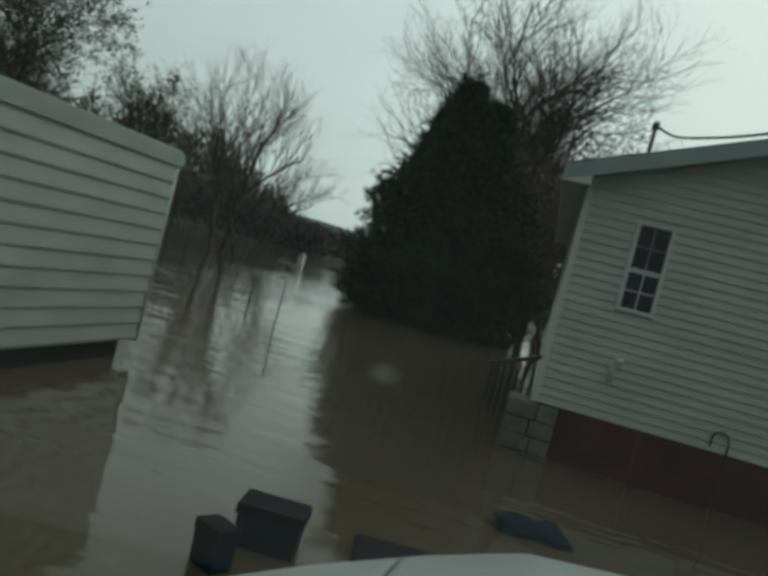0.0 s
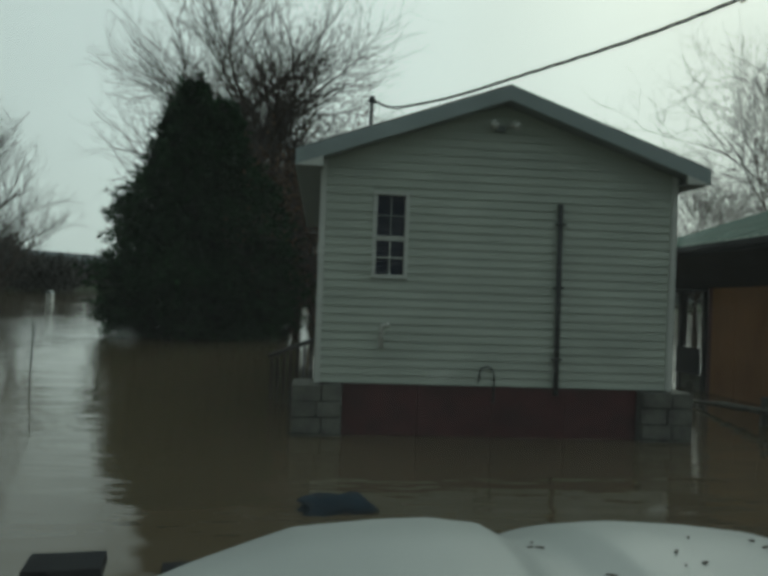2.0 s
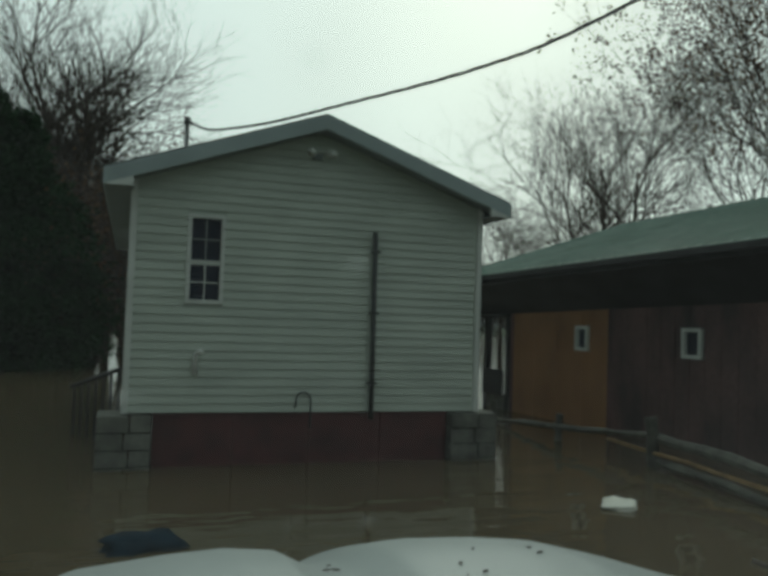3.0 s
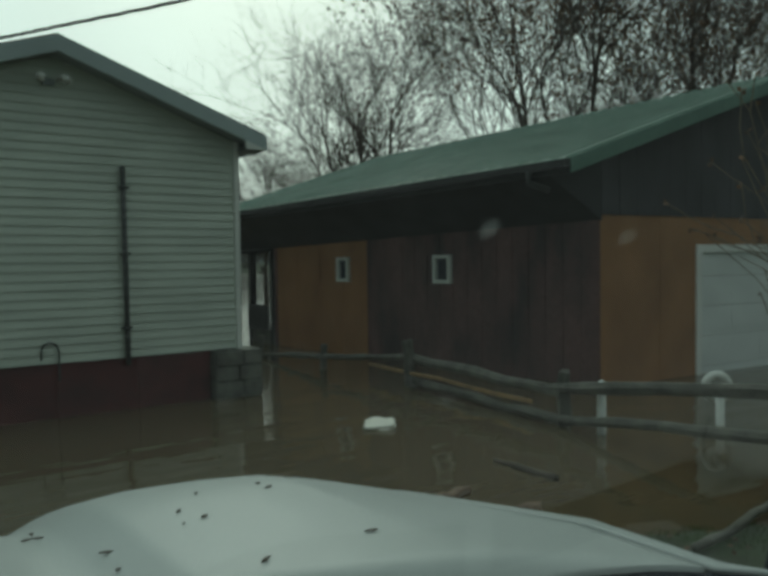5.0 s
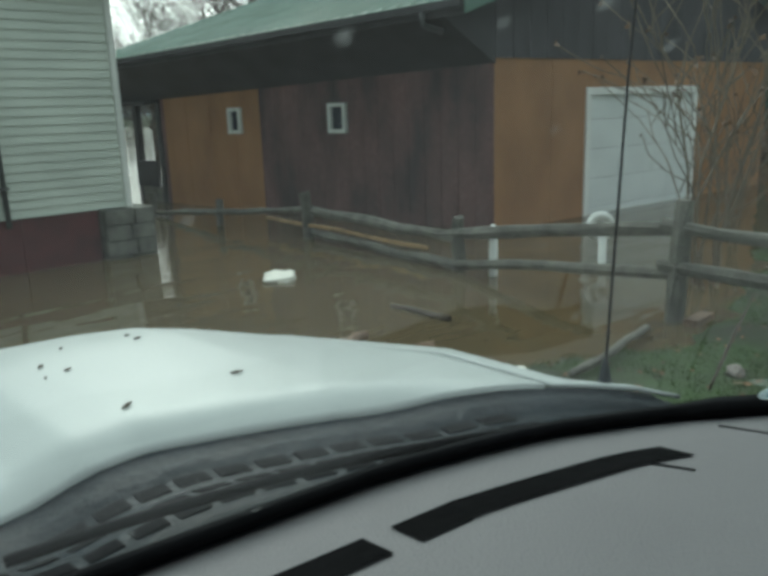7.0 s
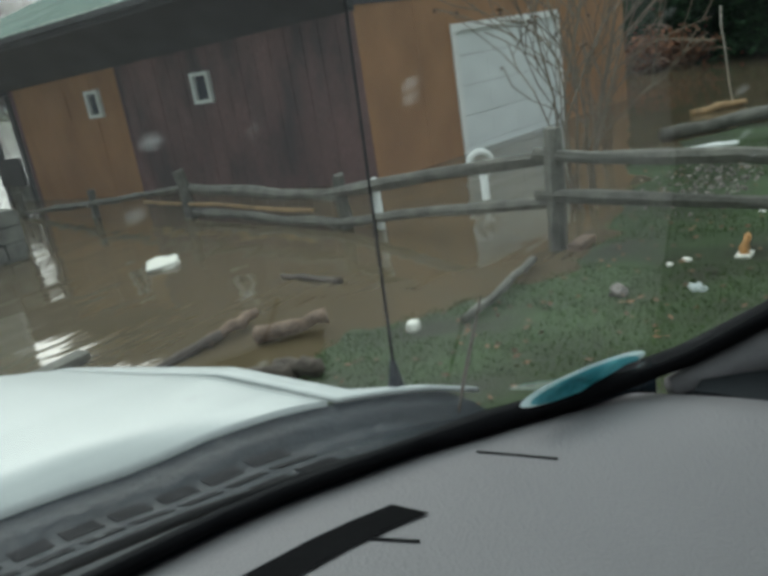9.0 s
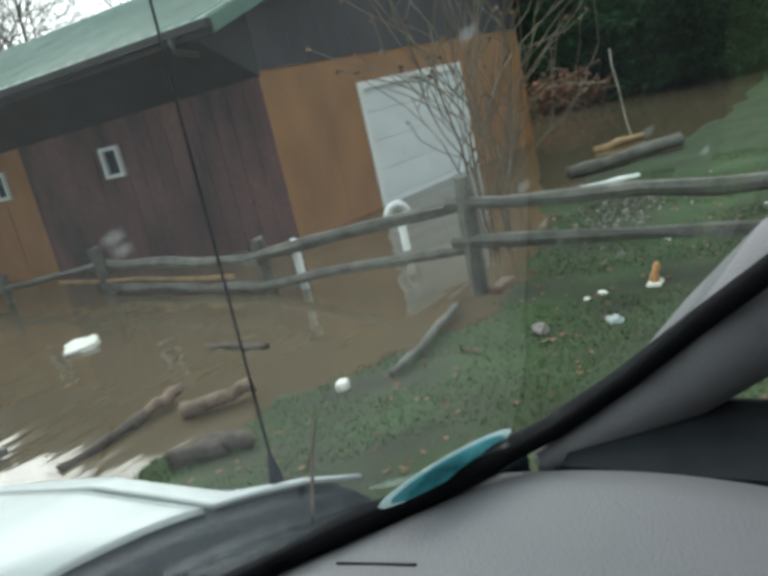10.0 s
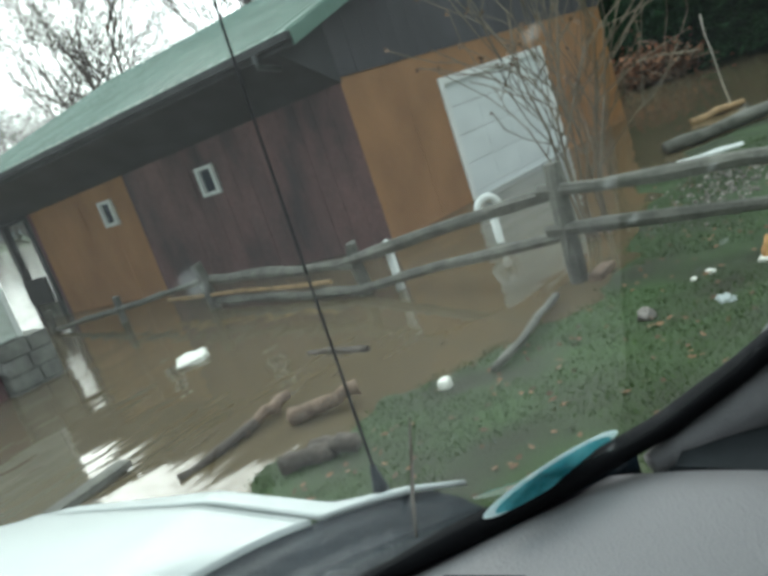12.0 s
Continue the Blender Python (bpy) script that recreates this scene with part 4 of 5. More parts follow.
# ---- trees ----
class Wood:
    """Collects thin tapered bars as plain lists."""

    def __init__(self):
        self.v, self.f = [], []

    def bar(self, pts, radii, n):
        side = None
        first = len(self.v)
        for i, p in enumerate(pts):
            d = (pts[min(i + 1, len(pts) - 1)] - pts[max(i - 1, 0)]).normalized()
            if side is None:
                side = d.orthogonal().normalized()
            side = (side - d * side.dot(d)).normalized()
            up = d.cross(side)
            for k in range(n):
                a = 2 * math.pi * k / n
                self.v.append(tuple(p + radii[i] * (math.cos(a) * side + math.sin(a) * up)))
        for i in range(len(pts) - 1):
            o = first + i * n
            for k in range(n):
                self.f.append((o + k, o + (k + 1) % n, o + n + (k + 1) % n, o + n + k))

    def leaf(self, p, d, up, w):
        s = d.cross(up).normalized() * w * .5
        o = len(self.v)
        self.v += [tuple(p - s * .3), tuple(p + d * .5 - s), tuple(p + d), tuple(p + d * .5 + s)]
        self.f.append((o, o + 1, o + 2, o + 3))


KINK = (.07, .17, .20, .20, .20)


def grow(rng, trunk, crown, p, d, length, r, level, top, up_pull, spread, tips, kids):
    n = 4 if level < 3 else 3
    pts, rad = [p.copy()], [r]
    q, dd = p.copy(), d.copy()
    for i in range(n):
        dd = (dd + Vector((rng.gauss(0, KINK[level]), rng.gauss(0, KINK[level]), up_pull + rng.gauss(0, KINK[level] * .7)))).normalized()
        q = q + dd * length / n
        pts.append(q.copy())
        rad.append(max(.005, r * (1 - .70 * (i + 1) / n)))
    (trunk if level < 2 else crown).bar(pts, rad, 7 if level == 0 else 5 if level == 1 else 3)
    if level >= top:
        tips.append((pts[-1], dd))
        return
    for j in range(kids[level]):
        s = (.30 if level == 0 else .2) + (.70 if level == 0 else .8) * (j + rng.random()) / kids[level]
        k = min(n - 1, int(s * n))
        base = pts[k].lerp(pts[k + 1], s * n - k)
        axis = (pts[k + 1] - pts[k]).normalized()
        side = axis.orthogonal().normalized()
        turn = rng.random() * 6.283 + j * 2.4
        out = side * math.cos(turn) + axis.cross(side) * math.sin(turn)
        ang = radians(rng.uniform(*spread))
        nd = axis * math.cos(ang) + out * math.sin(ang)
        nd.z += .12
        grow(rng, trunk, crown, base, nd.normalized(), length * rng.uniform(.5, .72) * (1 - .30 * s * (level == 0)), max(.006, rad[k] * rng.uniform(.50, .72)), level + 1, top, up_pull, spread, tips, kids)


def make_tree(label, h, seed, kids=(9, 6, 6, 5), spread=(28, 55), stems=1, leaves=0, leaf_mat=None, leaf_size=.14, up_pull=.05, category="bare tree", girth=.022):
    rng = random.Random(seed)
    trunk, crown, tips = Wood(), Wood(), []
    for s in range(stems):
        a = 6.283 * s / stems + seed
        lean = Vector((math.cos(a) * .22, math.sin(a) * .22, 1)) if stems > 1 else Vector((rng.uniform(-.05, .05), rng.uniform(-.05, .05), 1))
        grow(rng, trunk, crown, Vector((math.cos(a) * .2 * (stems > 1), math.sin(a) * .2 * (stems > 1), -.6)), lean.normalized(), h * .72, h * girth / (1 + .25 * (stems - 1)), 0, len(kids), up_pull, spread, tips, kids)
    t = thing("tree", 0, 0, 0, label, category)
    o = part("trunk", raw("trunk", trunk.v, trunk.f, M_BARK, True), None, t)
    o = part("crown", raw("crown", crown.v, crown.f, M_TWIG), None, t)
    if leaves:
        lf = Wood()
        for _ in range(leaves):
            p, d = rng.choice(tips)
            p = p - d * rng.random() * .5 + Vector((rng.gauss(0, .12), rng.gauss(0, .12), rng.gauss(0, .12)))
            dd = Vector((rng.gauss(0, 1), rng.gauss(0, 1), rng.gauss(-.6, .7))).normalized()
            lf.leaf(p, dd * leaf_size * rng.uniform(.6, 1.4), Vector((rng.gauss(0, 1), rng.gauss(0, 1), rng.gauss(0, 1))), leaf_size)
        part("foliage", raw("foliage", lf.v, lf.f, leaf_mat), None, t)
    return t


def plant(t, x, y, turn, size, z=-.3):
    t.matrix_basis = Matrix.LocRotScale((x, y, z), Euler((0, 0, turn)), (size, size, size))
    return t


def copy_tree(t, x, y, turn, size, z=-.3, label=""):
    c = copy_thing(t, Matrix.Identity(4))
    plant(c, x, y, turn, size, z)
    return tagged(c, label)


tall = plant(make_tree("tall bare deciduous tree with fine spreading twigs", 15.5, 3, kids=(15, 8, 7, 5), spread=(26, 50), up_pull=.05), -1.7, 31.5, 0.4, 1.0)
pair = plant(make_tree("bare multi-stemmed tree standing in flood water", 11, 8, kids=(8, 6, 5, 4), spread=(15, 40), stems=2, up_pull=.06), -18.2, 38.5, 1.0, .98)
broad = plant(make_tree("broad bare tree behind the house", 13, 21, kids=(9, 7, 6, 4), spread=(28, 62), stems=3, up_pull=.03, girth=.018), 20.5, 28.5, 0, 1.02)
oak = plant(make_tree("tall oak still holding sparse brown leaves", 18, 5, kids=(13, 7, 6, 4), spread=(20, 48), stems=2, girth=.0105, leaves=24000, leaf_mat=M_DEADLEAF, leaf_size=.12, up_pull=.05, category="oak tree"), 25.5, 21.5, 0, 1.0)
viny = plant(make_tree("tall tree with olive vine leaves over the trailer", 15, 13, kids=(10, 6, 6, 5), spread=(28, 60), leaves=9000, leaf_mat=M_OLIVE, leaf_size=.15, up_pull=.03, category="leafy tree"), -33, 39, 0, 1.0)
ruddy = plant(make_tree("small tree with withered reddish leaves behind the house", 8, 31, kids=(10, 6, 5, 4), spread=(30, 65), leaves=3500, leaf_mat=M_DEADLEAF, leaf_size=.12, stems=2, up_pull=.03, category="tree"), .6, 27.5, 0, .9)

copy_tree(pair, -15.6, 36.0, 2.4, .6, label="leaning bare sapling clump standing in flood water")
copy_tree(pair, -24.5, 44, 4.0, .42, label="low bare tree at the flood edge")
copy_tree(tall, -44, 52, 1.9, .95, label="tall bare tree beyond the trailer")
copy_tree(viny, -27, 40, 2.0, .66, label="tree with olive vine leaves at the flood edge")
copy_tree(tall, -.9, 35, 2.5, .72, label="bare tree close behind the evergreen")
copy_tree(ruddy, -.9, 29, 1.4, .9)
copy_tree(ruddy, -.7, 34, 2.9, 1.1)
copy_tree(ruddy, .3, 38, 4.4, 1.15)
copy_tree(broad, 7.2, 41, 1.2, .60, label="bare treetop showing over the roof ridge")
copy_tree(broad, 16.5, 31, 2.2, .60, label="small bare tree behind the house")
copy_tree(oak, 32, 18.5, 1.7, .95)
copy_tree(broad, 35, 25, 5.0, .95)

# evergreens
def make_evergreen(label, h, r, seed, count, tops=((0, 0, 1.0),), size=.42):
    rng = random.Random(seed)
    w = Wood()
    t = thing("evergreen_tree", 0, 0, 0, label, "evergreen")
    tr = Wood()
    for ox, oy, k in tops:
        tr.bar([Vector((ox * .3, oy * .3, -.6)), Vector((ox * .8, oy * .8, h * k * .5)), Vector((ox, oy, h * k * .97))], [.24, .15, .02], 8)
    for _ in range(count):
        ox, oy, k = rng.choice(tops)
        s = rng.random() ** 1.25
        z = h * k * (.015 + .975 * s)
        prof = max(.03, 1 - s ** 2.15) * (.82 + .18 * min(1, s * 5))
        a = rng.random() * 6.283
        lump = .82 + .52 * noise.noise((math.cos(a) * 1.7 + seed, math.sin(a) * 1.7, z * .6)) + .34 * noise.noise((math.cos(a) * 6 + seed, math.sin(a) * 6, z * 2.2))
        rr = r * prof * lump * (1 - .45 * rng.random() ** 2.2)
        p = Vector((ox + math.cos(a) * rr, oy + math.sin(a) * rr, z))
        d = Vector((math.cos(a), math.sin(a), rng.uniform(-.55, .65)))
        if rng.random() < .12:
            p = p + d * size * 1.2
        for _k in range(5):
            e = (d + Vector((rng.gauss(0, .6), rng.gauss(0, .6), rng.gauss(-.05, .5)))).normalized()
            w.leaf(p, e * size * rng.uniform(.6, 1.5), Vector((rng.gauss(0, 1), rng.gauss(0, 1), rng.gauss(0, 1))), size * .17)
    part("trunk", raw("trunk", tr.v, tr.f, M_BARK, True), None, t)
    part("crown", raw("crown", w.v, w.f, M_PINE), None, t)
    return t


ever = plant(make_evergreen("dense dark evergreen standing in brown flood water", 8.8, 2.9, 4, 36000, tops=((-.35, 0, 1.0), (.55, .4, .94)), size=.24), -4.0, 25.9, 0, 1.0, -.1)
spruce = plant(make_evergreen("dark evergreen with low branches beyond the pool", 11, 4.6, 9, 24000, size=.40), 30.5, 5.6, 0, .8, .2)
for x, y, s in ((26.6, 9.5, .40), (26.8, 7.4, .44), (26.0, 3.0, .8), (27.5, -1.0, .85), (31.0, -4.5, 1.0), (33.0, 5.0, 1.05)):
    copy_tree(spruce, x, y, x, s, .2)

# far woods across the water
def woods(name, label, a0, a1, dist, depth, hfun, count, material, seed, wide):
    rng = random.Random(seed)
    w = Wood()
    for _ in range(count):
        a = radians(rng.uniform(a0, a1))
        r = dist + rng.random() * depth
        top = hfun(math.degrees(a)) * (.75 + .35 * noise.noise((math.degrees(a) * .9, r * .08, seed)))
        z = -.3 + top * rng.random() ** .8
        p = Vector((math.sin(a) * r, math.cos(a) * r, z))
        d = Vector((rng.gauss(0, .5), rng.gauss(0, .5), rng.uniform(.3, 1))).normalized()
        w.leaf(p, d * wide * rng.uniform(2.5, 6), Vector((rng.gauss(0, 1), rng.gauss(0, 1), 0)), wide * .4)
    return tagged(new(name, raw(name, w.v, w.f, material)), label, "woods", kind="stuff")


woods("far_woods", "dim leafless woods along the far bank", -75, 75, 120, 30, lambda a: 5.5 + 6 * ease(-18, -34, a) + 5 * ease(-10, 10, a), 40000, M_FARWOOD, 3, .5)
woods("near_woods", "brown leafless thicket at the flood edge", -62, -17.5, 100, 22, lambda a: 11.5 * ease(-17, -29, a) + 4, 38000, M_FARWOOD, 5, .4)
woods("side_woods", "dark tangled woods beyond the pool", 62, 125, 36, 14, lambda a: 11, 26000, M_FARWOOD, 7, .35)
# wooded hill on the horizon, its haze carried by the material colour
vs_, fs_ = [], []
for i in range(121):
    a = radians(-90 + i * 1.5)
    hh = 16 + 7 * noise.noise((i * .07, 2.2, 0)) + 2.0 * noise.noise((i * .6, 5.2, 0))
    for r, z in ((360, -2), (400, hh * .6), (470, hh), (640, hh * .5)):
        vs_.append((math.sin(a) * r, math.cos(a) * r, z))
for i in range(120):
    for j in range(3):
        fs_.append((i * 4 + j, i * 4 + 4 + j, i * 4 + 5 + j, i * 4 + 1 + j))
tagged(new("far_hill", raw("far_hill", vs_, fs_, M_FARHILL, True)), "wooded hill on the horizon, blue-grey haze in its colour", "hill", kind="structure")
# white hut by the far shore
hut = thing("far_hut", -19.6, 57, 0, "tiny white hut by the far flood edge", "hut")
bm = bmesh.new()
box(bm, -19.8, -19.4, 56.8, 57.3, -.4, .65)
part("wall", bm, M_WHITEPVC, hut)
bm = bmesh.new()
prism(bm, [(-19.85, 56.7, .65), (-19.35, 56.7, .65), (-19.6, 56.7, .9)], [(-19.85, 57.4, .65), (-19.35, 57.4, .65), (-19.6, 57.4, .9)])
part("roof", bm, M_SOFFIT, hut)

# ---- shrub by the fence ----
rng = random.Random(77)
sh, lf = Wood(), Wood()
tips = []
for k in range(7):
    a = k * .9 + rng.uniform(-.25, .25)
    tilt = rng.uniform(.04, .22)
    d = Vector((math.cos(a) * tilt, math.sin(a) * tilt, 1)).normalized()
    grow(rng, sh, sh, Vector((math.cos(a) * .10, math.sin(a) * .10, -.1)), d, rng.uniform(1.7, 2.4), .018, 1, 3, .05, (18, 44), tips, (0, 5, 3))
shrub = thing("shrub", 0, 0, 0, "leafless multi-stemmed brown shrub growing beside the rail fence", "shrub")
part("stems", raw("stems", sh.v, sh.f, M_SHRUB), None, shrub)
for _ in range(200):
    p, d = rng.choice(tips)
    lf.leaf(p, Vector((rng.gauss(0, 1), rng.gauss(0, 1), rng.gauss(-.3, 1))).normalized() * .05, Vector((rng.gauss(0, 1), rng.gauss(0, 1), rng.gauss(0, 1))), .04)
part("withered_leaves", raw("withered_leaves", lf.v, lf.f, M_DEADLEAF), None, shrub)
plant(shrub, 7.35, 2.86, 0, 1.12, 0)
copy_tree(shrub, 9.6, 3.5, 4.0, .42, 0, "low reddish-brown weeds and shoots beside the pool")

# ---- rail fence ----
fence = thing("rail_fence", 6.4, 5, 0, "weathered grey split-rail fence half under flood water", "fence")


def rough_bar(a, b_, r, seed, n=7, flat=1.0):
    rng = random.Random(seed)
    bm = bmesh.new()
    a, b_ = Vector(a), Vector(b_)
    pts = [a.lerp(b_, i / 6) + Vector((rng.gauss(0, .008), rng.gauss(0, .008), rng.gauss(0, .008))) for i in range(7)]
    rings = tube(bm, pts, [r * rng.uniform(.85, 1.15) for _ in range(7)], n)
    for ring in rings:
        for v in ring:
            v.co += Vector((rng.gauss(0, r * .10), rng.gauss(0, r * .10), rng.gauss(0, r * .10)))
    return bm


for i, (x, y, top, lx, ly) in enumerate(((6.71, 10.5, .44, .03, -.03), (6.8, 8.24, .66, -.04, .02), (6.47, 5.28, .60, .03, -.04), (6.02, 2.6, .99, .03, -.07), (6.08, -.25, 1.05, .02, 0), (6.15, -3.0, 1.1, 0, 0), (6.72, 12.7, .4, 0, 0))):
    part("post", rough_bar((x, y, -.8), (x + lx, y + ly, top), .075 if i else .06, 100 + i, 8), M_WOODGREY, fence)
RAILS = [((6.72, 12.6, .06), (6.72, 10.5, .22), .045), ((6.72, 10.6, .22), (6.78, 8.2, .43), .045), ((6.85, 8.3, .40), (6.45, 5.2, .37), .065), ((6.82, 8.3, .10), (6.43, 5.2, .07), .055),
         ((6.47, 5.4, .40), (6.02, 2.5, .78), .06), ((6.47, 5.4, .06), (6.02, 2.5, .41), .05), ((6.02, 2.7, .79), (6.08, -.35, .64), .055), ((6.02, 2.7, .46), (6.08, -.35, .32), .05),
         ((6.08, -.1, .74), (6.15, -3.1, .76), .06), ((6.08, -.1, .40), (6.15, -3.1, .42), .055)]
for i, (a, b_, r) in enumerate(RAILS):
    part("rail", rough_bar(a, b_, r, 200 + i), M_WOODGREY, fence)
part("split_rail", rough_bar((6.84, 9.3, .22), (6.60, 5.8, .16), .026, 260, 5), M_FRESHWOOD, fence, "freshly split pale rail")

# white marker posts, one with a ring
post = thing("marker_post", 6.5, 4.76, 0, "short white capped post standing in the water", "post", "white posts")
bm = bmesh.new()
tube(bm, [(6.5, 4.76, -.5), (6.5, 4.76, .45)], .045, 14)
part("shaft", bm, M_WHITEPVC, post, "", True)
bm = bmesh.new()
tube(bm, [(6.5, 4.76, .44), (6.5, 4.76, .49), (6.5, 4.76, .53), (6.5, 4.76, .55)], [.055, .058, .042, .012], 14)
part("cap", bm, M_WHITEPVC, post, "", True)
p2 = copy_thing(post, Matrix.Translation((7.75, 4.2, -.12)))
bm = bmesh.new()
verts, faces = [], []
for i in range(28):
    for j in range(10):
        a, c = 2 * math.pi * i / 28, 2 * math.pi * j / 10
        r = .125 + .05 * math.cos(c)
        verts.append((7.95 + r * math.cos(a) * .75, 4.35 - r * math.cos(a) * .66, .37 + r * math.sin(a)))
        x, y, z = verts[-1]
        verts[-1] = (x + .05 * math.sin(c) * .66, y + .05 * math.sin(c) * .75, z)
        faces.append((i * 10 + j, ((i + 1) % 28) * 10 + j, ((i + 1) % 28) * 10 + (j + 1) % 10, i * 10 + (j + 1) % 10))
ringthing = tagged(new("white_ring", raw("white_ring", verts, faces, M_WHITEPVC, True)), "white painted ring propped against the marker post", "ring")

# ---- floating and stranded things ----
def lump(name, x, y, z, sx, sy, sz, seed, material, label, category, turn=0.0, group="", rough=.18):
    rng = random.Random(seed)
    bm = bmesh.new()
    bmesh.ops.create_icosphere(bm, subdivisions=3, radius=1)
    for v in bm.verts:
        c = v.co
        m = max(abs(c.x), abs(c.y), abs(c.z))
        q = c.lerp(c / m, .55)
        q *= 1 + rough * noise.noise(q * 1.6 + Vector((seed, 0, 0)))
        v.co = (q.x * sx, q.y * sy, q.z * sz)
    bmesh.ops.rotate(bm, verts=bm.verts, cent=(0, 0, 0), matrix=Matrix.Rotation(turn, 3, "Z"))
    bmesh.ops.translate(bm, verts=bm.verts, vec=(x, y, z + sz * .6))
    return solo(name, bm, material, label, category, group, smooth=True)


lump("foam_block", 4.98, 6.5, -.02, .25, .17, .048, 3, M_FOAM, "floating white foam block", "foam block", .9, rough=.3)
lump("plastic_jug", 4.14, 2.72, .02, .058, .042, .042, 5, M_FOAM, "small cream plastic jug at the water's edge", "jug", .4)


def log(name, a, b_, r, seed, material, label, category="log"):
    return solo(name, rough_bar(a, b_, r, seed, 10), material, label, category, "stranded wood", smooth=True)


log("fallen_log", (3.68, 3.72, .06), (4.02, 3.36, .10), .055, 1, M_LOG, "reddish-brown log stranded at the water's edge")
log("fallen_branch", (2.95, 4.12, .0), (3.62, 4.02, .06), .034, 2, M_BARK, "dark wet branch lying in the shallows", "branch")
log("fallen_branch", (3.50, 4.06, .04), (3.97, 4.02, .09), .04, 6, M_LOG, "broken brown branch lying in the shallows", "branch")
log("wood_chunk", (3.12, 3.25, .06), (3.32, 3.02, .07), .055, 3, M_BARK, "dark bark chunk lying on wet grass", "wood")
log("wood_chunk", (3.30, 3.15, .07), (3.36, 2.86, .09), .05, 4, M_BARK, "dark bark chunk lying on wet grass", "wood")
log("floating_stick", (4.92, 4.68, .0), (4.90, 3.98, .02), .035, 7, M_BARK, "dark stick floating in the flood", "stick")
log("long_pole", (4.25, 2.38, .08), (5.6, 2.55, .06), .03, 8, M_WOODGREY, "grey pole lying across the shore", "pole")
log("fallen_plank", (11.0, 3.25, .08), (12.3, 1.95, .16), .09, 9, M_WOODGREY, "grey weathered beam on the grass", "beam")
log("fallen_plank", (13.3, 3.5, .04), (14.1, 2.9, .06), .06, 10, M_FRESHWOOD, "pale plank drifting at the pool edge", "plank")
log("dead_sapling", (13.9, 3.0, -.2), (14.1, 3.25, 1.6), .014, 11, M_PALEBARK, "pale dead sapling standing in the pool", "sapling")
log("white_pipe", (9.75, 2.75, .07), (10.1, 2.1, .07), .05, 12, M_WHITEPVC, "white plastic pipe lying on grass", "pipe")
bm = bmesh.new()
prism(bm, [(2.0, 4.83, -.03), (3.05, 4.78, .02), (3.05, 4.93, .02), (2.0, 4.98, -.03)], [(2.0, 4.83, .02), (3.05, 4.78, .07), (3.05, 4.93, .07), (2.0, 4.98, .02)])
solo("floating_board", bm, M_WOODGREY, "grey board floating beside the truck", "board", "stranded wood")
# small litter on the lawn
def on_lawn(x, y):
    return ground_height(x, y)


for i, (x, y, s) in enumerate(((5.60, 1.53, .022), (5.67, 1.43, .024), (6.9, 1.2, .02), (7.6, .5, .02))):
    lump("litter_scrap", x, y, on_lawn(x, y) - .01, s * 1.4, s, s * .7, 20 + i, M_FOAM, "scrap of white litter on the lawn", "litter", i, "litter")
lump("plastic_bag", 5.08, 1.2, on_lawn(5.08, 1.2) - .01, .08, .045, .022, 31, M_PLASTICBAG, "crumpled pale plastic bag on grass", "bag", .5, rough=.6)
lump("crumpled_paper", 4.97, 1.66, on_lawn(4.97, 1.66) - .01, .07, .05, .035, 33, M_STONE, "crumpled grey paper on grass", "paper", .2, rough=.6)
toy = thing("toy", 5.75, 1.12, on_lawn(5.75, 1.12), "faded orange plastic toy on a pale base lying on grass", "toy")
bm = bmesh.new()
z = on_lawn(5.75, 1.12)
box(bm, 5.68, 5.83, 1.03, 1.13, z - .01, z + .02, .008)
part("base", bm, M_FOAM, toy)
bm = bmesh.new()
tube(bm, [(5.75, 1.08, z + .02), (5.75, 1.08, z + .06), (5.76, 1.07, z + .095), (5.77, 1.06, z + .13), (5.77, 1.06, z + .155)], [.034, .034, .020, .026, .010], 12)
part("body", bm, M_ORANGE, toy, "", True)
bm = bmesh.new()
zb = on_lawn(6.15, 2.42)
box(bm, 5.98, 6.3, 2.34, 2.46, zb - .02, zb + .07, .008)
solo("wood_block", bm, M_LOG, "short brown timber block at the post's foot", "block")
# brush pile beyond the pool
rng = random.Random(5)
bp_, bl_ = Wood(), Wood()
BRX, BRY = 23.6, 7.3
for _ in range(420):
    p = Vector((BRX + rng.gauss(0, .55), BRY + rng.gauss(0, .6), .05 + abs(rng.gauss(0, .32))))
    d = Vector((rng.gauss(0, 1), rng.gauss(0, 1), rng.gauss(0, .35))).normalized() * rng.uniform(.3, .9)
    bp_.bar([p, p + d * .5 + Vector((0, 0, .05)), p + d], [.03, .02, .01], 4)
brush = thing("brush_pile", BRX, BRY, 0, "rust-brown heap of dead branches beside the pool", "brush pile")
part("branches", raw("branches", bp_.v, bp_.f, M_LOG), None, brush)
for _ in range(2600):
    p = Vector((BRX + rng.gauss(0, .55), BRY + rng.gauss(0, .6), .1 + abs(rng.gauss(0, .36))))
    bl_.leaf(p, Vector((rng.gauss(0, 1), rng.gauss(0, 1), rng.gauss(0, .6))).normalized() * .16, Vector((rng.gauss(0, 1), rng.gauss(0, 1), 1)), .11)
part("dead_leaves", raw("dead_leaves", bl_.v, bl_.f, M_RUST), None, brush)
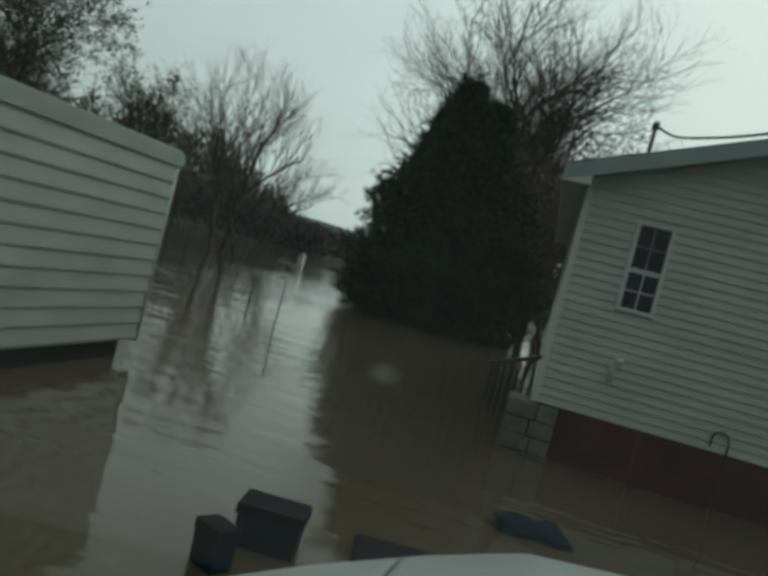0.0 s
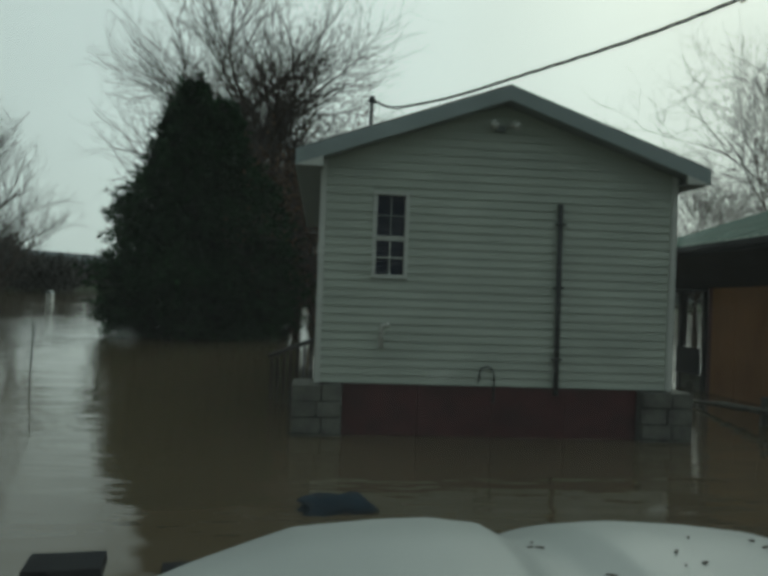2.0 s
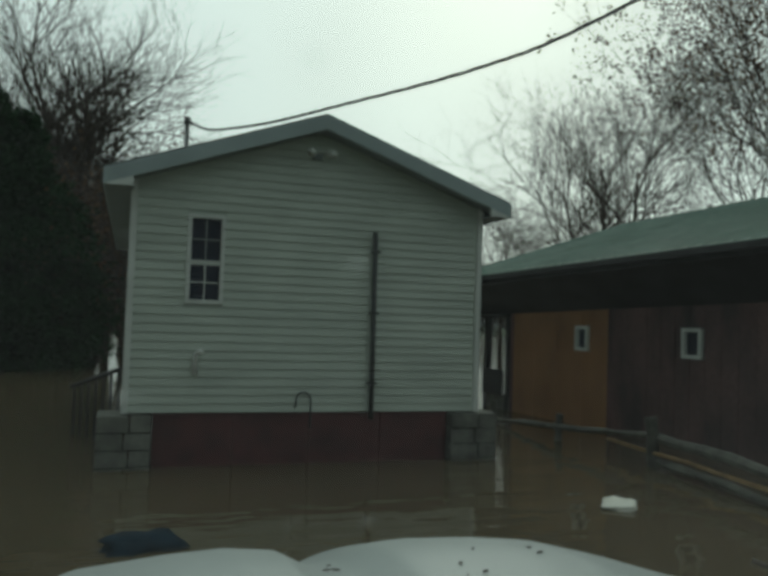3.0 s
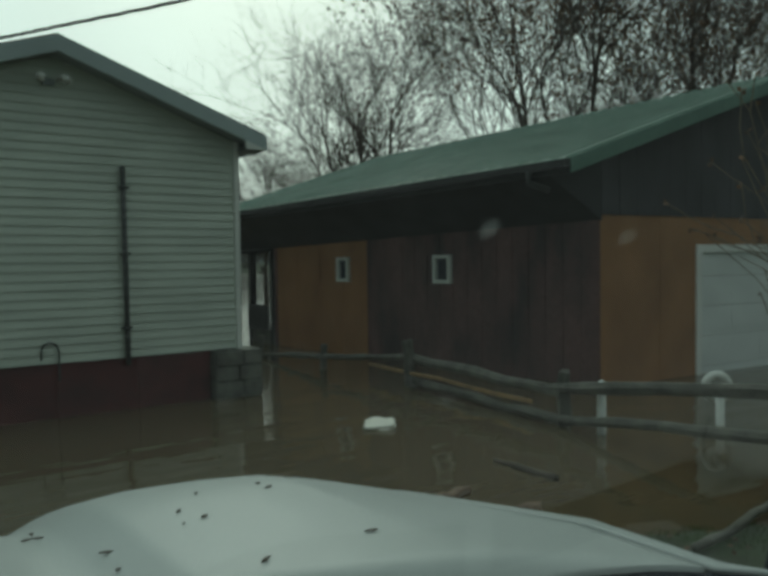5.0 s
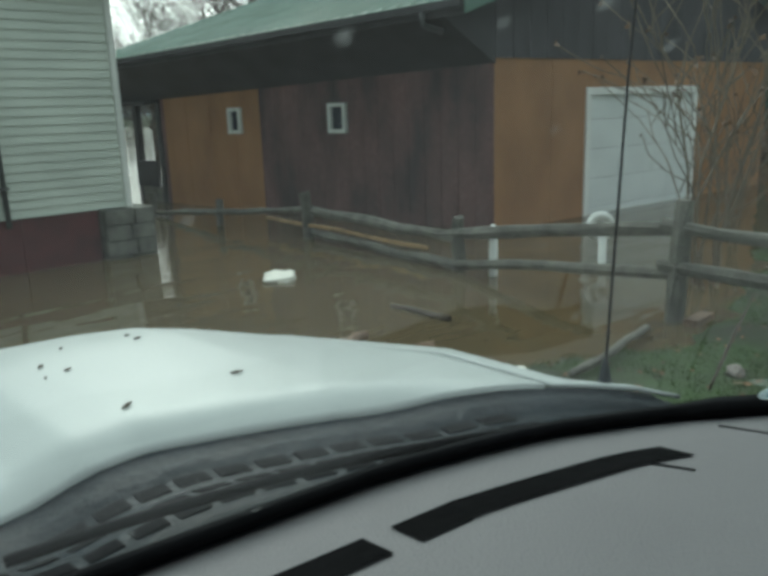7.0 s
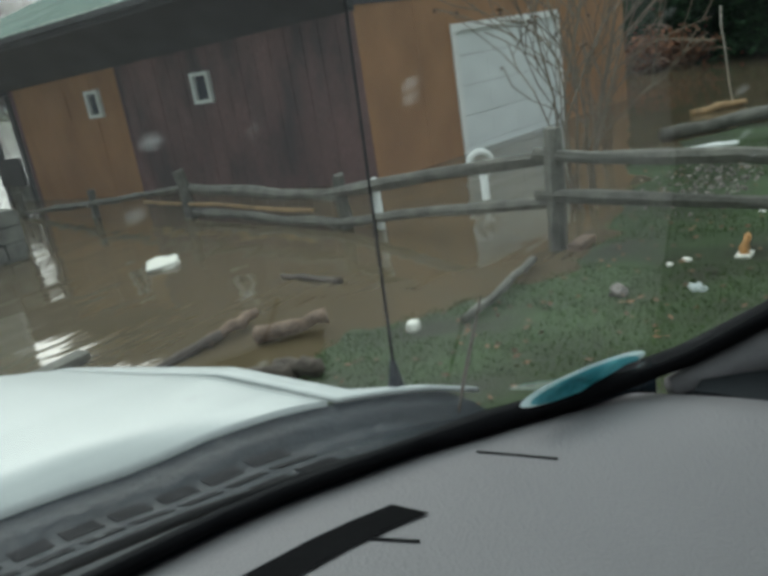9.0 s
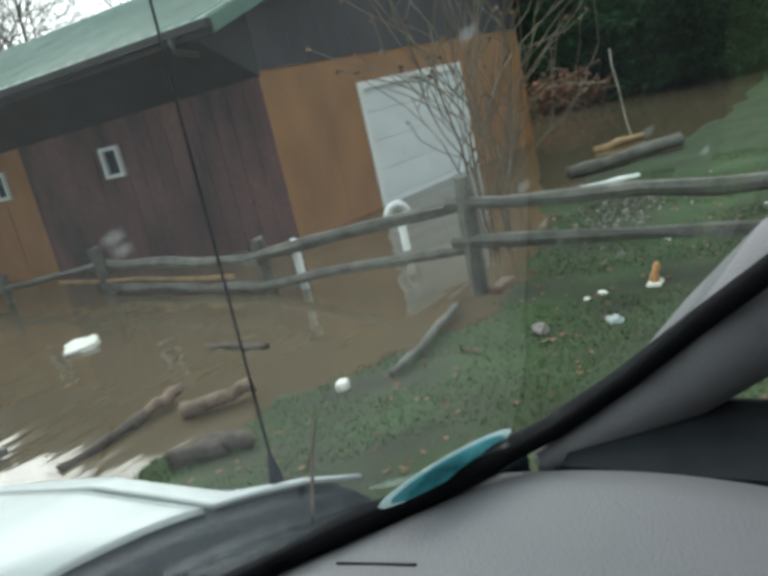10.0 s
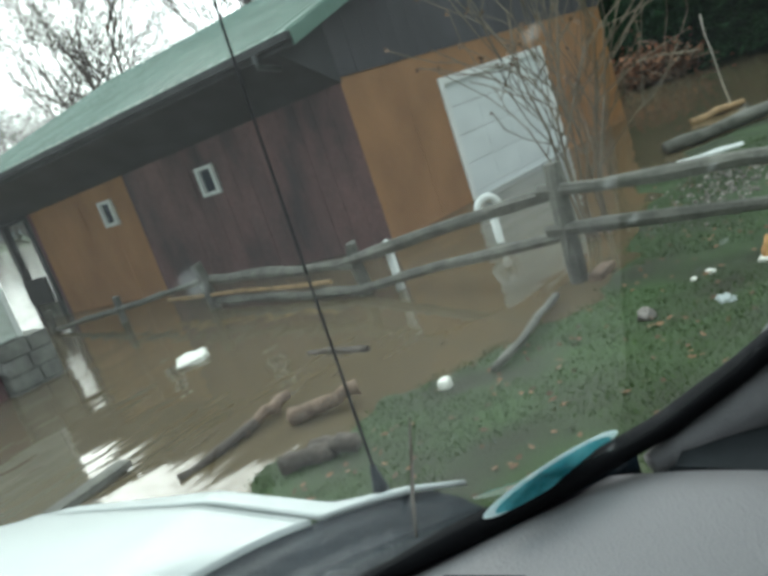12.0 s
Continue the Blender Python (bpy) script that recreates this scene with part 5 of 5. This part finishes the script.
# leaf litter, gravel and grass blades
lw = Wood()
for _ in range(1100):
    x, y = rng.uniform(2.2, 9), rng.uniform(-2, 3.3)
    z = on_lawn(x, y)
    if z < .01:
        continue
    lw.leaf(Vector((x, y, z + .012)), Vector((rng.gauss(0, 1), rng.gauss(0, 1), rng.gauss(0, .2))).normalized() * rng.uniform(.03, .07), Vector((rng.gauss(0, .3), rng.gauss(0, .3), 1)), .035)
tagged(new("fallen_leaves", raw("fallen_leaves", lw.v, lw.f, M_DEADLEAF)), "fallen brown leaves strewn on the wet lawn", "leaves", kind="stuff")
gw = Wood()
M_BLADE = mat("grass_blades", (0.050, 0.088, 0.018), 0.8, var=0.4, scale=0.8, fine=20, bump=0.0, island=0.45)
for _ in range(90000):
    x = 2.0 + 8.5 * rng.random() ** 1.15
    y = rng.uniform(-2.2, 3.5)
    z = on_lawn(x, y)
    if z < -.012 or noise.noise((x * 1.1, y * 1.1, 7)) < -.22:
        continue
    d = Vector((rng.gauss(0, .5), rng.gauss(0, .5), 1)).normalized()
    gw.leaf(Vector((x, y, z - .01)), d * rng.uniform(.02, .05), Vector((rng.gauss(0, 1), rng.gauss(0, 1), 0)), .0055)
tagged(new("grass_blades", raw("grass_blades", gw.v, gw.f, M_BLADE)), "short wet green lawn grass", "grass", kind="stuff")
sw = bmesh.new()
for i in range(260):
    x, y = 8.3 + rng.gauss(0, .55), 1.9 + rng.gauss(0, .35)
    r = rng.uniform(.012, .034)
    bmesh.ops.create_icosphere(sw, subdivisions=1, radius=r, matrix=Matrix.LocRotScale((x, y, on_lawn(x, y)), Euler((rng.random() * 3, rng.random() * 3, 0)), (1, .8, .55)))
me = mesh_of(sw, "gravel", M_STONE)
tagged(new("gravel", me), "patch of wet gravel in the grass", "gravel", kind="stuff")

# ---- debris before the truck ----
def bin_thing(x, y, w, h, turn, label):
    t = thing("plastic_bin", x, y, 0, label, "bin", "blue bins")
    c, s = math.cos(turn), math.sin(turn)
    def ring(k, z):
        return [(x + k * (c * a - s * b_), y + k * (s * a + c * b_), z) for a, b_ in ((-w, -w * .7), (w, -w * .7), (w, w * .7), (-w, w * .7))]
    bm = bmesh.new()
    prism(bm, ring(.85, -.3), ring(1.0, h - .06))
    part("tub", bm, M_BLUE, t)
    bm = bmesh.new()
    prism(bm, ring(1.08, h - .06), ring(1.05, h))
    part("lid", bm, M_BLACKPLASTIC, t, "dark lid")
    return t


bin_thing(-1.22, 4.2, .19, .26, .15, "dark blue plastic bin with a black lid in the flood")
bin_thing(-1.36, 3.72, .10, .24, -.5, "small tilted blue plastic bin in the flood")
bin_thing(-.45, 4.6, .30, .05, .2, "low blue plastic tub floating in the flood")
lump("blue_tarp", .30, 6.1, -.05, .26, .16, .10, 41, M_BLUE, "crumpled blue tarp floating before the house", "tarp", .2, rough=.7)
# bent iron hook left standing in the flooded garden
bm = bmesh.new()
tube(bm, [(-4.92, 13.65, -.9), (-4.90, 13.62, 0), (-4.85, 13.58, .92), (-4.87, 13.58, 1.02), (-4.94, 13.58, 1.06), (-5.02, 13.58, 1.02), (-5.04, 13.58, .96)], .013, 8)
solo("garden_hook", bm, M_DARKPIPE, "thin bent iron garden hook standing in flood water", "garden hook", smooth=True)
# porch handrail beside the house
rail = thing("porch_rail", -.3, 11.2, 0, "dark wooden porch handrail beside the house", "handrail")
for i in range(7):
    s = i / 6
    x, y = -.58 + .62 * s, 11.9 - 1.2 * s
    bm = bmesh.new()
    box(bm, x - .02, x + .02, y - .02, y + .02, -.5, .68 + .35 * s)
    part("baluster", bm, M_DARKBEAM, rail)
bm = bmesh.new()
tube(bm, [(-.62, 11.98, .70), (.08, 10.64, 1.07)], .035, 8)
part("top_rail", bm, M_DARKBEAM, rail)
